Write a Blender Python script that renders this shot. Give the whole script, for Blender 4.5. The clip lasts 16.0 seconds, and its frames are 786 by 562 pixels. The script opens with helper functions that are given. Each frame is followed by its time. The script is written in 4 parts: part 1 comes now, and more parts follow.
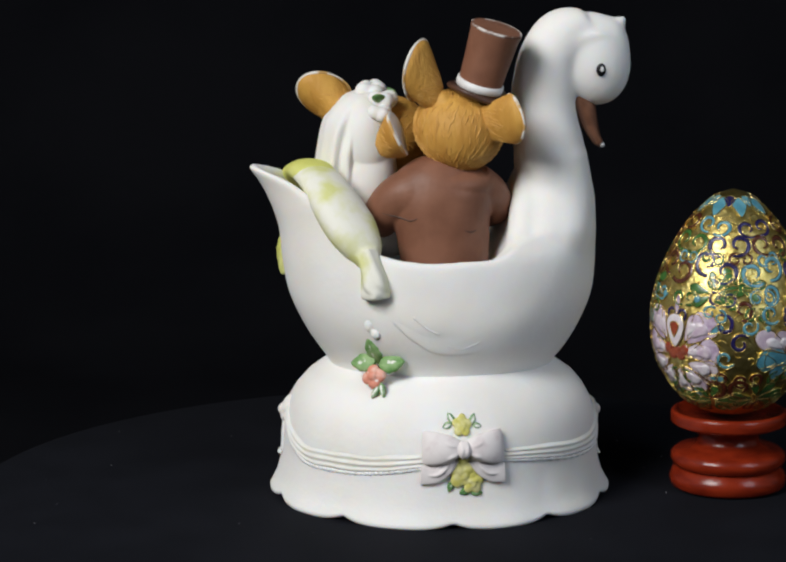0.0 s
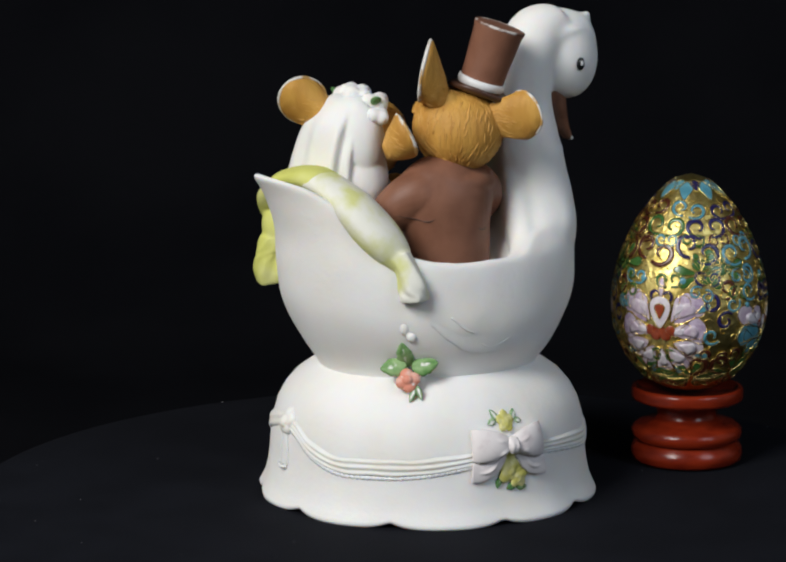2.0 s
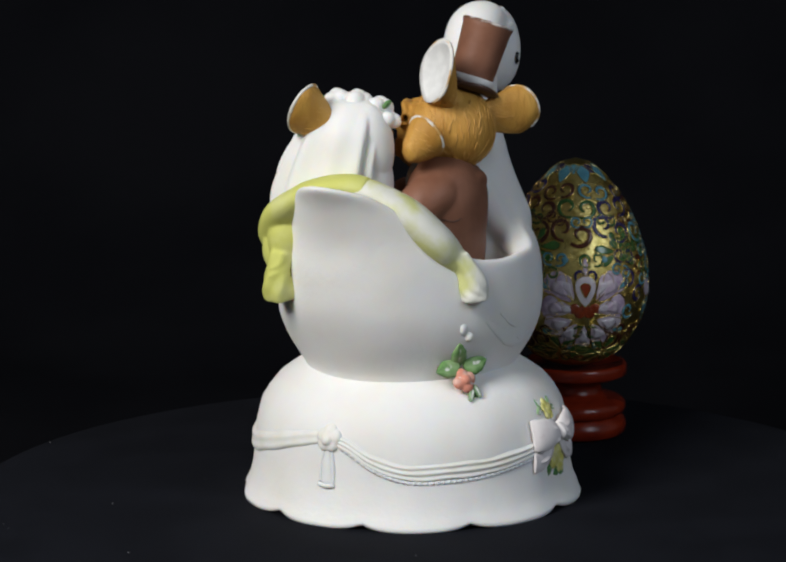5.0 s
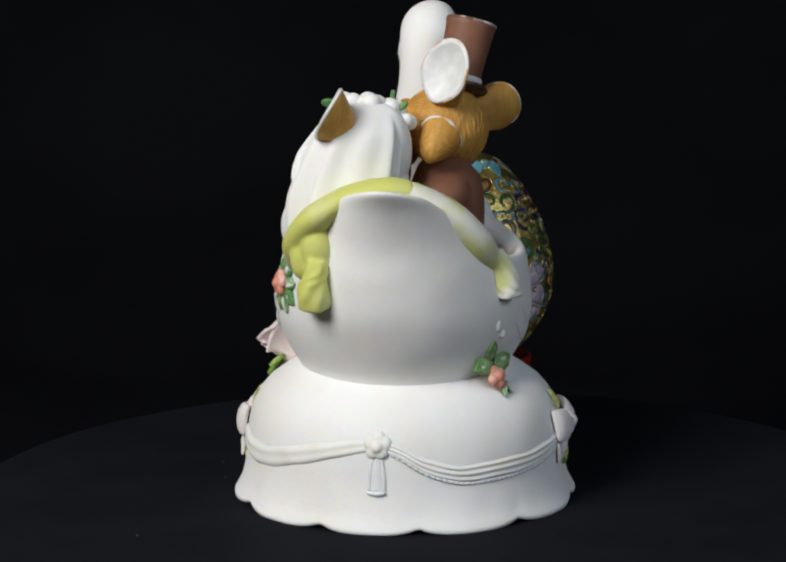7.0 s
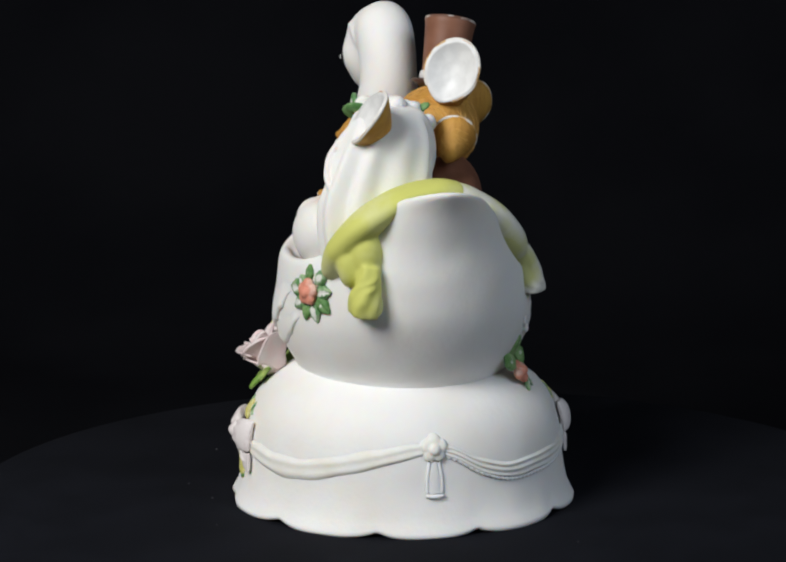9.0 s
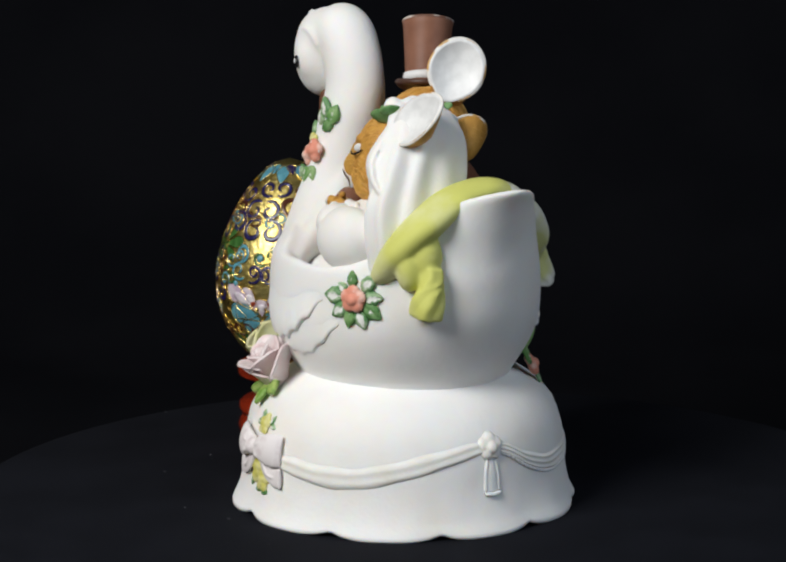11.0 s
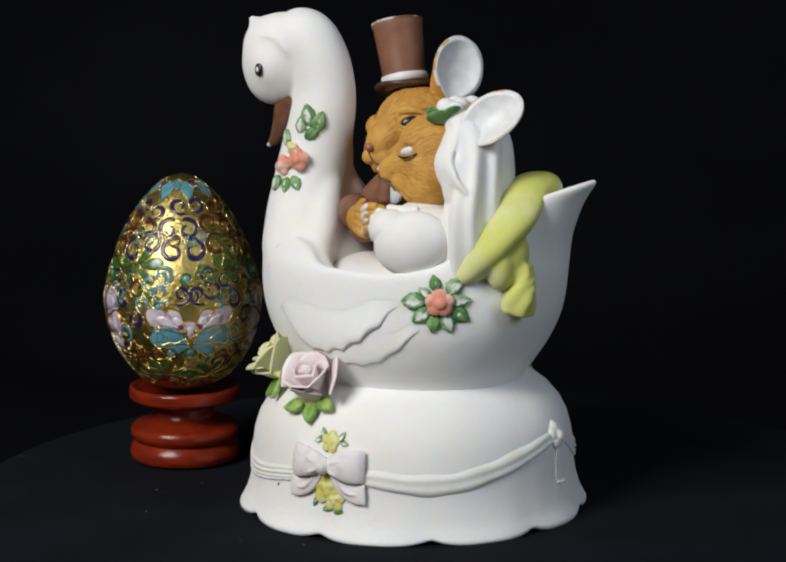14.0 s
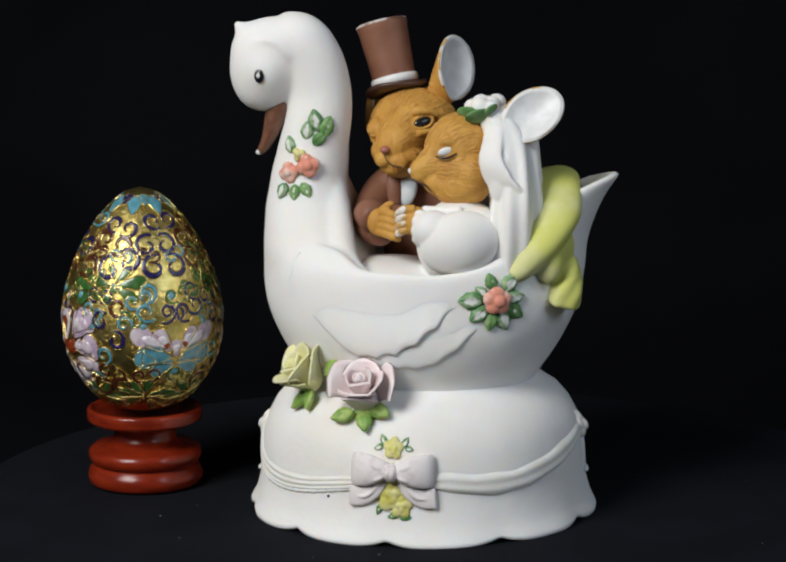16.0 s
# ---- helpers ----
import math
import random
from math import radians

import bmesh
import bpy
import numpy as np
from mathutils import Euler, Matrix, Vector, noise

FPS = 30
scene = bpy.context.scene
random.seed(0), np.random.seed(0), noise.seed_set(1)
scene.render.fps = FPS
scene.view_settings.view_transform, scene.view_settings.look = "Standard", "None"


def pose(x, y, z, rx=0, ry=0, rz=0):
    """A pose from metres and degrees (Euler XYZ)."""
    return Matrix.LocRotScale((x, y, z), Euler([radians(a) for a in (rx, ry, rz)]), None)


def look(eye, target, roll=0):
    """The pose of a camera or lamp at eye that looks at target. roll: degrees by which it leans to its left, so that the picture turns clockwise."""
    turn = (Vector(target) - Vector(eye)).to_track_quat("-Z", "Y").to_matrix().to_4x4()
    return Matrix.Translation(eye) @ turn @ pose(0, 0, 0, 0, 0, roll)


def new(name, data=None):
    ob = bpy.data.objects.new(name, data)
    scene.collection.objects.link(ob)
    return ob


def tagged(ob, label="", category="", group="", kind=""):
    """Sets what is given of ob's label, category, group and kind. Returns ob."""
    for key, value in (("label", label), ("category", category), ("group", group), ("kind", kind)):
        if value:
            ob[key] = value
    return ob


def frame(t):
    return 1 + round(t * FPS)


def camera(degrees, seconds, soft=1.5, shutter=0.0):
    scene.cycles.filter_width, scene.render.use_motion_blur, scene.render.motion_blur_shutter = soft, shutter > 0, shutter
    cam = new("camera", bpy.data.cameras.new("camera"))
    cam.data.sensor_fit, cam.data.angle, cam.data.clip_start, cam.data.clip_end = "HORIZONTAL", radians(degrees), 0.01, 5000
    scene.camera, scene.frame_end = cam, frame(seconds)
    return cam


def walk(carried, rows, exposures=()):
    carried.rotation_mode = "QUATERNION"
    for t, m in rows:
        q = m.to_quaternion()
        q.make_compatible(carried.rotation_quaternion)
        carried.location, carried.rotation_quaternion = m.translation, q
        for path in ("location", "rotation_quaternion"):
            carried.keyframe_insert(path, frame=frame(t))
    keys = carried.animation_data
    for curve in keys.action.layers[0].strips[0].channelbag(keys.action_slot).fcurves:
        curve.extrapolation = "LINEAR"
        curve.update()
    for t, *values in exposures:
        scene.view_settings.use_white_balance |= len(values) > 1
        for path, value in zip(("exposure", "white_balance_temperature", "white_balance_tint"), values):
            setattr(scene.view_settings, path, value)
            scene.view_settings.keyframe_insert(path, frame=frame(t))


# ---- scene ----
from mathutils.bvhtree import BVHTree

# The turntable's axis is the world's z axis; its top is z = 0.
MM = 0.001
cam = camera(17.4508, 16.0, soft=2.3)
STAND = pose(0, -0.756, 0.2063, 90 - 10.542, 0, 0.955) @ pose(0, 0, 0, 0, 0, -0.144)
walk(cam, [(0.0, STAND), (16.0, STAND)], [(0.0, 0.0), (9.0, 0.0), (11.5, 0.04), (13.0, -0.08), (16.0, -0.1)])


def turned(t):
    """Degrees by which the table has turned at t seconds."""
    return 10.967 * t - 0.03354 * t * t


# ---- world and light ----
world = bpy.data.worlds.new("world")
scene.world = world
world.use_nodes = True
world.node_tree.nodes["Background"].inputs[0].default_value = (0.55, 0.7, 1.0, 1)
world.node_tree.nodes["Background"].inputs[1].default_value = 0.02


def area_lamp(name, eye, target, size, power, colour):
    data = bpy.data.lights.new(name, "AREA")
    data.shape, data.size, data.size_y = "RECTANGLE", size[0], size[1]
    data.energy, data.color = power, colour
    ob = new(name, data)
    ob.matrix_world = look(eye, target)
    return ob


area_lamp("key_lamp", (-0.63, -0.745, 0.78), (0, 0, 0.07), (0.50, 0.50), 14.0, (0.99, 0.985, 0.972))
# added bluish fill lamp that lifts the right-hand side; no window stands there
area_lamp("window_light", (0.72, -0.70, 0.62), (0, 0, 0.07), (0.35, 0.5), 3.0, (0.74, 0.85, 1.0))


# ---- materials ----
def material(name, colour, second=None, scale=300.0, low=0.4, high=0.6, rough=0.5, metal=0.0,
             bump=0.0, bump_scale=900.0, coat=0.0, stretch=(1, 1, 1), spec=0.5, third=None, third_scale=2500.0, glow_through=0.0, worn=None, worn_at=0.5):
    """Two colours mixed by a broad noise, a third in fine specks, and fine relief."""
    m = bpy.data.materials.new(name)
    m.use_nodes = True
    nt = m.node_tree
    b = nt.nodes["Principled BSDF"]
    b.inputs["Roughness"].default_value = rough
    b.inputs["Metallic"].default_value = metal
    b.inputs["Coat Weight"].default_value = coat
    b.inputs["Coat Roughness"].default_value = 0.12
    b.inputs["Specular IOR Level"].default_value = spec
    b.inputs["Base Color"].default_value = (*colour, 1)
    tc = nt.nodes.new("ShaderNodeTexCoord")
    mp = nt.nodes.new("ShaderNodeMapping")
    mp.inputs["Scale"].default_value = stretch
    nt.links.new(tc.outputs["Object"], mp.inputs["Vector"])

    def noisy(sc, lo, hi, detail=4.0):
        n = nt.nodes.new("ShaderNodeTexNoise")
        n.inputs["Scale"].default_value = sc
        n.inputs["Detail"].default_value = detail
        nt.links.new(mp.outputs["Vector"], n.inputs["Vector"])
        r = nt.nodes.new("ShaderNodeMapRange")
        r.inputs["From Min"].default_value, r.inputs["From Max"].default_value = lo, hi
        nt.links.new(n.outputs["Fac"], r.inputs["Value"])
        return n, r

    def mixed(fac, a, c):
        mx = nt.nodes.new("ShaderNodeMix")
        mx.data_type = "RGBA"
        nt.links.new(fac, mx.inputs["Factor"])
        if isinstance(a, tuple):
            mx.inputs["A"].default_value = (*a, 1)
        else:
            nt.links.new(a, mx.inputs["A"])
        mx.inputs["B"].default_value = (*c, 1)
        return mx.outputs["Result"]

    out = None
    if second:
        _, r = noisy(scale, low, high)
        out = mixed(r.outputs["Result"], colour, second)
    if third:
        _, r3 = noisy(third_scale, 0.66, 0.72, 2.0)
        out = mixed(r3.outputs["Result"], out if out else colour, third)
    if worn:
        # paint rubbed off along the raised middle, in an uneven patch
        at = nt.nodes.new("ShaderNodeAttribute")
        at.attribute_name = "rubbed"
        n, _ = noisy(700, 0, 1, 3.0)
        add = nt.nodes.new("ShaderNodeMath")
        add.operation = "MULTIPLY"
        nt.links.new(at.outputs["Fac"], add.inputs[0])
        nt.links.new(n.outputs["Fac"], add.inputs[1])
        r = nt.nodes.new("ShaderNodeMapRange")
        r.inputs["From Min"].default_value, r.inputs["From Max"].default_value = worn_at * 0.5, worn_at * 0.5 + 0.12
        nt.links.new(add.outputs["Value"], r.inputs["Value"])
        out = mixed(r.outputs["Result"], out if out else colour, worn)
    if out:
        nt.links.new(out, b.inputs["Base Color"])
    if glow_through:
        b.inputs["Subsurface Weight"].default_value = glow_through
        b.inputs["Subsurface Radius"].default_value = (1.0, 0.72, 0.5)
        b.inputs["Subsurface Scale"].default_value = 0.0022
    if bump:
        n, _ = noisy(bump_scale, 0, 1, 5.0)
        bp = nt.nodes.new("ShaderNodeBump")
        bp.inputs["Strength"].default_value = bump
        bp.inputs["Distance"].default_value = 0.0004
        nt.links.new(n.outputs["Fac"], bp.inputs["Height"])
        nt.links.new(bp.outputs["Normal"], b.inputs["Normal"])
    return m


PORCELAIN = material("bisque_porcelain", (0.855, 0.845, 0.825), (0.825, 0.79, 0.725), 34, 0.46, 0.78, 0.74, bump=0.3, bump_scale=480, spec=0.28, glow_through=0.4)
CREAM = material("cream_bisque", (0.84, 0.825, 0.785), (0.80, 0.77, 0.69), 120, 0.4, 0.7, 0.72, bump=0.25, spec=0.28, glow_through=0.4)
FUR = material("ochre_painted_fur", (0.62, 0.335, 0.068), (0.45, 0.205, 0.034), 150, 0.38, 0.72, 0.6, bump=1.0, bump_scale=800, stretch=(1, 1, 0.3), spec=0.36)
TUFT = material("ochre_brushed_tuft", (0.68, 0.385, 0.10), (0.53, 0.265, 0.055), 300, 0.35, 0.65, 0.55, spec=0.4)
FUR_WORN = material("worn_white_edge", (0.78, 0.75, 0.70), (0.58, 0.34, 0.11), 210, 0.49, 0.57, 0.6)
HAT_WORN = material("chipped_hat_edge", (0.66, 0.60, 0.55), (0.17, 0.075, 0.046), 190, 0.44, 0.54, 0.6)
BROWN = material("brown_painted_cloth", (0.25, 0.112, 0.068), (0.19, 0.080, 0.047), 90, 0.4, 0.65, 0.5, bump=0.15, bump_scale=500, spec=0.32)
# paint of brim, mouths and speck; also the shade in the coat's creases
BROWN_DARK = material("dark_brown_paint_and_shade", (0.085, 0.04, 0.026), (0.06, 0.028, 0.018), 150, rough=0.4)
SCARF = material("lime_washed_scarf", (0.62, 0.63, 0.16), (0.74, 0.74, 0.45), 60, 0.46, 0.80, 0.66, bump=0.15, spec=0.32)
SCARF_PALE = material("pale_lime_scarf", (0.66, 0.67, 0.28), (0.80, 0.79, 0.70), 62, 0.42, 0.56, 0.66, bump=0.15, spec=0.32)
LEAF = material("green_painted_leaf", (0.075, 0.20, 0.055), (0.20, 0.35, 0.14), 300, 0.4, 0.65, 0.6, spec=0.3, worn=(0.74, 0.76, 0.68), worn_at=0.86)
LEAF_SOFT = material("soft_green_leaf", (0.12, 0.28, 0.075), (0.30, 0.45, 0.20), 260, 0.4, 0.62, 0.55, spec=0.3, worn=(0.76, 0.78, 0.70), worn_at=0.80)
LEAF_PALE = material("washed_green_leaf", (0.10, 0.25, 0.085), (0.34, 0.47, 0.27), 420, 0.42, 0.6, 0.5, worn=(0.78, 0.79, 0.74), worn_at=0.50)
LIME_LEAF = material("lime_green_leaf", (0.17, 0.33, 0.05), (0.36, 0.48, 0.13), 320, 0.4, 0.6, 0.5)
CORAL = material("coral_painted_rose", (0.74, 0.29, 0.20), (0.82, 0.62, 0.54), 190, 0.46, 0.66, 0.55, spec=0.3, third=(0.80, 0.74, 0.70), third_scale=600)
PINK = material("pale_pink_porcelain", (0.86, 0.69, 0.69), (0.84, 0.76, 0.75), 220, 0.4, 0.6, 0.45)
BOW = material("rosy_white_bow", (0.80, 0.75, 0.74), (0.70, 0.62, 0.62), 260, 0.5, 0.7, 0.68, spec=0.3)
YELLOW = material("yellow_painted_rose", (0.62, 0.58, 0.13), (0.70, 0.66, 0.30), 380, 0.4, 0.6, 0.5)
PALE_YELLOW = material("pale_yellow_porcelain", (0.82, 0.80, 0.40), (0.84, 0.82, 0.58), 200, 0.4, 0.6, 0.5)
BLACK = material("glossy_black_paint", (0.012, 0.012, 0.013), rough=0.25)
WHITE = material("white_paint", (0.80, 0.80, 0.79), (0.72, 0.72, 0.71), 300, rough=0.45)
BEAK = material("brown_beak_paint", (0.21, 0.095, 0.055), (0.15, 0.065, 0.038), 300, rough=0.35)
SHIRT = material("pale_blue_paint", (0.50, 0.57, 0.62), (0.62, 0.66, 0.68), 260, rough=0.55)
NOSE = material("rosy_nose_paint", (0.36, 0.13, 0.09), rough=0.35)
WOOD = material("red_lacquered_wood", (0.23, 0.022, 0.006), (0.14, 0.012, 0.004), 130, 0.4, 0.7, 0.24, spec=0.35, coat=0.12, stretch=(1, 1, 4), bump=0.12)
CLOTH = material("black_velvet_cloth", (0.0066, 0.0074, 0.0110), (0.0050, 0.0057, 0.0086), 35, 0.4, 0.6, 0.95, bump=0.5, bump_scale=1600, spec=0.1)
DROP = material("black_backdrop_cloth", (0.0062, 0.0064, 0.0078), (0.0048, 0.0050, 0.0062), 8, 0.4, 0.6, 1.0, bump=0.3, bump_scale=500, spec=0.0)
# pale grey of the unseen room, raised so that it bounces fill light
WALL = material("grey_bounce_wall", (0.66, 0.67, 0.68), (0.60, 0.61, 0.62), 2, 0.4, 0.6, 0.9)
NIGHT = material("dark_table_cloth", (0.0022, 0.0023, 0.003), (0.0018, 0.0018, 0.0024), 12, rough=1.0, spec=0.0)
LINT = material("pale_lint", (0.14, 0.14, 0.15), rough=0.9)


# ---- mesh tools (all in millimetres, turned into metres when linked) ----
LUMPS = bpy.data.textures.new("lumps", "CLOUDS")
LUMPS.noise_scale, LUMPS.noise_depth = 0.017, 1


def part(name, bm, mat, parent=None, label="", smooth=True, voxel=0.0, soften=0, uneven=0.0):
    me = bpy.data.meshes.new(name)
    bmesh.ops.scale(bm, vec=(MM, MM, MM), verts=bm.verts)
    bm.normal_update()
    bm.to_mesh(me)
    bm.free()
    me.materials.append(mat)
    for p in me.polygons:
        p.use_smooth = smooth
    ob = new(name, me)
    if parent:
        ob.parent = parent
    if label:
        ob["label"] = label
    if voxel:
        r = ob.modifiers.new("merge", "REMESH")
        r.mode, r.voxel_size, r.use_smooth_shade = "VOXEL", voxel * MM, smooth
        if soften:
            s = ob.modifiers.new("soften", "SMOOTH")
            s.iterations, s.factor = soften, 0.5
    if uneven:
        d = ob.modifiers.new("uneven", "DISPLACE")
        d.texture, d.texture_coords, d.strength, d.mid_level = LUMPS, "LOCAL", uneven * MM, 0.5
    return ob


def grid(bm, rows, closed=True, caps=True):
    """A skin over rows of points; each row is a ring when closed."""
    vs = [[bm.verts.new(p) for p in r] for r in rows]
    n = len(rows[0])
    for a, b in zip(vs, vs[1:]):
        for i in range(n if closed else n - 1):
            j = (i + 1) % n
            bm.faces.new((a[i], a[j], b[j], b[i]))
    if caps and closed:
        bm.faces.new(list(reversed(vs[0])))
        bm.faces.new(vs[-1])
    return bm


def lathe(profile, n=96, bm=None, wave=None, caps=True):
    bm = bm or bmesh.new()
    rows = []
    for r, z in profile:
        row = []
        for i in range(n):
            a = 2 * math.pi * i / n
            rr, zz = (r, z) if wave is None else wave(r, z, a)
            row.append((rr * math.cos(a), rr * math.sin(a), zz))
        rows.append(row)
    return grid(bm, rows, caps=caps)


def blob(bm, centre, radii, turn=(0, 0, 0), seg=28, rings=18, dent=None):
    """An ellipsoid, turned by Euler degrees; dent reshapes its unit points."""
    m = Euler([radians(a) for a in turn]).to_matrix()
    rows = []
    for k in range(1, rings):
        th = math.pi * k / rings
        row = []
        for i in range(seg):
            a = 2 * math.pi * i / seg
            p = Vector((math.sin(th) * math.cos(a), math.sin(th) * math.sin(a), -math.cos(th)))
            if dent:
                p = dent(p)
            p = m @ Vector((p.x * radii[0], p.y * radii[1], p.z * radii[2]))
            row.append(p + Vector(centre))
        rows.append(row)
    return grid(bm, rows)


def smooth_line(pts, n):
    """n points on a Catmull-Rom line through tuples of any length."""
    p = [np.array(q, float) for q in pts]
    p = [2 * p[0] - p[1]] + p + [2 * p[-1] - p[-2]]
    out = []
    for k in range(n):
        s = k / (n - 1) * (len(p) - 3)
        i = min(int(s), len(p) - 4)
        u = s - i
        a, b, c, d = p[i:i + 4]
        out.append(0.5 * (2 * b + (c - a) * u + (2 * a - 5 * b + 4 * c - d) * u * u + (3 * b - a - 3 * c + d) * u ** 3))
    return out


def tube(bm, pts, n=40, seg=18, up=(0, 0, 1), squash=1.0, flute=0.0, lobes=0):
    """A tube along points (x, y, z, radius[, second radius]); squash flattens it along up."""
    line = smooth_line(pts, n)
    rows = []
    for k, q in enumerate(line):
        a, b = line[max(0, k - 1)][:3], line[min(n - 1, k + 1)][:3]
        t = Vector(b - a).normalized()
        side = t.cross(Vector(up))
        side = side.normalized() if side.length > 1e-4 else Vector((1, 0, 0))
        top = side.cross(t).normalized()
        r1 = max(q[3], 0.02)
        r2 = max(q[4], 0.02) if len(q) > 4 else r1 * squash
        row = []
        for i in range(seg):
            w = 2 * math.pi * i / seg
            f = 1 + flute * math.cos(lobes * w)
            if len(q) > 5:
                f = (abs(math.cos(w)) ** q[5] + abs(math.sin(w)) ** q[5]) ** (-1 / q[5])
            row.append(Vector(q[:3]) + side * (r1 * f * math.cos(w)) + top * (r2 * f * math.sin(w)))
        rows.append(row)
    return grid(bm, rows)


def at_z(table, z):
    """A smooth curve through (height, value) pairs."""
    n = len(table)
    if z <= table[0][0]:
        return table[0][1]
    if z >= table[-1][0]:
        return table[-1][1]
    k = max(i for i in range(n - 1) if table[i][0] <= z)

    def slope(i):
        a, b = table[max(0, i - 1)], table[min(n - 1, i + 1)]
        return (b[1] - a[1]) / (b[0] - a[0])
    (x0, y0), (x1, y1) = table[k], table[k + 1]
    h = x1 - x0
    u = (z - x0) / h
    return ((1 + 2 * u) * (1 - u) ** 2 * y0 + u * (1 - u) ** 2 * h * slope(k)
            + u * u * (3 - 2 * u) * y1 + u * u * (u - 1) * h * slope(k + 1))

# ---- the place ----
def room():
    bm = bmesh.new()
    lathe([(600, -42), (600, -70)], 64, bm)
    table = tagged(part("table", bm, NIGHT), "round table under a plain black cloth", "table", kind="structure")
    table.location = (0, 0, 0)
    # a black cloth that hangs behind and sweeps forward over the table
    bm = bmesh.new()
    line = [(640, 1860), (640, 900), (640, 420)]
    line += [(340 + 300 * math.cos(a), 262 - 300 * math.sin(a)) for a in np.linspace(0, math.pi / 2, 16)]
    line += [(200, -38), (0, -38), (-300, -38), (-560, -38)]
    rows = []
    for y, z in line + [(y + 4, z - 3) for y, z in reversed(line)]:
        k = min(1, max(0, (z + 38) / 400))
        rows.append([(x, y + k * (9 * math.sin(x / 90) + 4 * math.sin(x / 31)), z) for x in range(-1600, 1601, 40)])
    grid(bm, rows, closed=False)
    tagged(part("backdrop", bm, DROP), "black cloth hung behind the table", "backdrop", kind="structure")
    # a closed room added out of view, to bounce light and fill reflections
    for name, lo, hi in (("floor", (-1800, -2200, -760), (1800, 900, -740)), ("ceiling", (-1800, -2200, 1900), (1800, 900, 1960)),
                         ("wall_north", (-1800, 900, -740), (1800, 960, 1900)), ("wall_south", (-1800, -2260, -740), (1800, -2200, 1900)),
                         ("wall_west", (-1860, -2200, -740), (-1800, 900, 1900)), ("wall_east", (1800, -2200, -740), (1860, 900, 1900))):
        bm = bmesh.new()
        bmesh.ops.create_cube(bm, size=1)
        for v in bm.verts:
            v.co = Vector([lo[i] if v.co[i] < 0 else hi[i] for i in range(3)])
        tagged(part(name, bm, WALL, smooth=False), "unseen grey room surface added to bounce light", "wall" if "wall" in name else name, kind="structure")


room()
moving = []      # (thing, its pose on the table at rest)


def turntable():
    bm = bmesh.new()
    lathe([(8, -8.9), (141, -8.9), (144.5, -7), (145.5, -3.5), (144, -0.9), (141, 0), (60, 0), (0.05, 0)], 160, bm)
    ob = tagged(new("turntable"), "round turntable covered in black velvet cloth", "turntable")
    part("cloth_cover", bm, CLOTH, ob, "black velvet stretched over the disc")
    bm = lathe([(8, -38), (110, -38), (112, -37), (112, -9.2), (8, -9.2)], 96)
    part("plinth", bm, DROP, ob, "round black plinth")
    moving.append((ob, pose(0, 0, 0)))


turntable()

# ---- the swan ornament: origin at the base's centre, x towards the swan's head ----
ornament = tagged(new("swan_ornament"), "white bisque porcelain swan boat with two mice on a domed base", "ornament")
moving.append((ornament, pose(1.37 * MM, 9.77 * MM, 0, 0, 0, 6.76)))

BASE = [(0.0, 51.6), (1.0, 51.8), (2.2, 51.2), (5.0, 49.9), (9.0, 48.9), (13.0, 48.3), (18.0, 48.0), (23.0, 47.4), (28.0, 46.0), (32.0, 43.8),
        (35.5, 40.8), (38.2, 37.0), (40.0, 34.0), (41.5, 31.0)]


def base_r(z):
    return at_z(BASE, z)


def base():
    def wave(r, z, a):
        k = max(0.0, 1 - z / 9.0)
        lobe = abs(math.sin(5 * (a - radians(14.2 + 1.6 * math.sin(3 * a)))))
        rr = r + k * k * (1.35 * lobe - 0.9) - 0.3 * max(0, 1 - z / 22) * (1 - lobe) ** 2
        zz = z + (1.6 * (1 - lobe) ** 2.4) * k * k
        return rr, zz
    prof = [(30, 6.0), (46, 3.0), (50.4, 0.0)] + [(r, z) for z, r in BASE] + [(20, 42.5), (4, 42.8)]
    out = []
    for (r0, z0), (r1, z1) in zip(prof, prof[1:]):
        out += [(r0, z0), ((r0 + r1) / 2, (z0 + z1) / 2)]
    bm = lathe(out, 240, wave=wave)
    return part("base", bm, PORCELAIN, ornament, "domed white base with a scalloped hem", uneven=0.7)


base()

BACK = [(38, 33), (41, 34), (44, 36.2), (52, 41.5), (61, 45.6), (71.5, 47.7), (82, 49), (92, 52.5), (97, 55.5), (100, 58.0)]
FRONT = [(38, 33.5), (41, 35), (44, 37.8), (51, 42.0), (59, 45.6), (66, 47.1), (77, 47.2), (84, 46.3), (90, 45), (100, 42)]
SIDE = [(38, 31), (41, 31.6), (44, 33.4), (50, 36.6), (57, 38.3), (66, 37.6), (75, 36.2), (83, 33), (91, 29), (100, 24)]
RIM = [(-58, 100), (-54, 98.8), (-48, 96.6), (-40, 91), (-31, 82.5), (-22, 77), (-12, 75), (6, 75), (11, 75.1), (15, 75.8), (18, 77.2), (21, 78.8), (24, 80.0), (28, 80.6), (33, 80.6), (60, 80.6)]
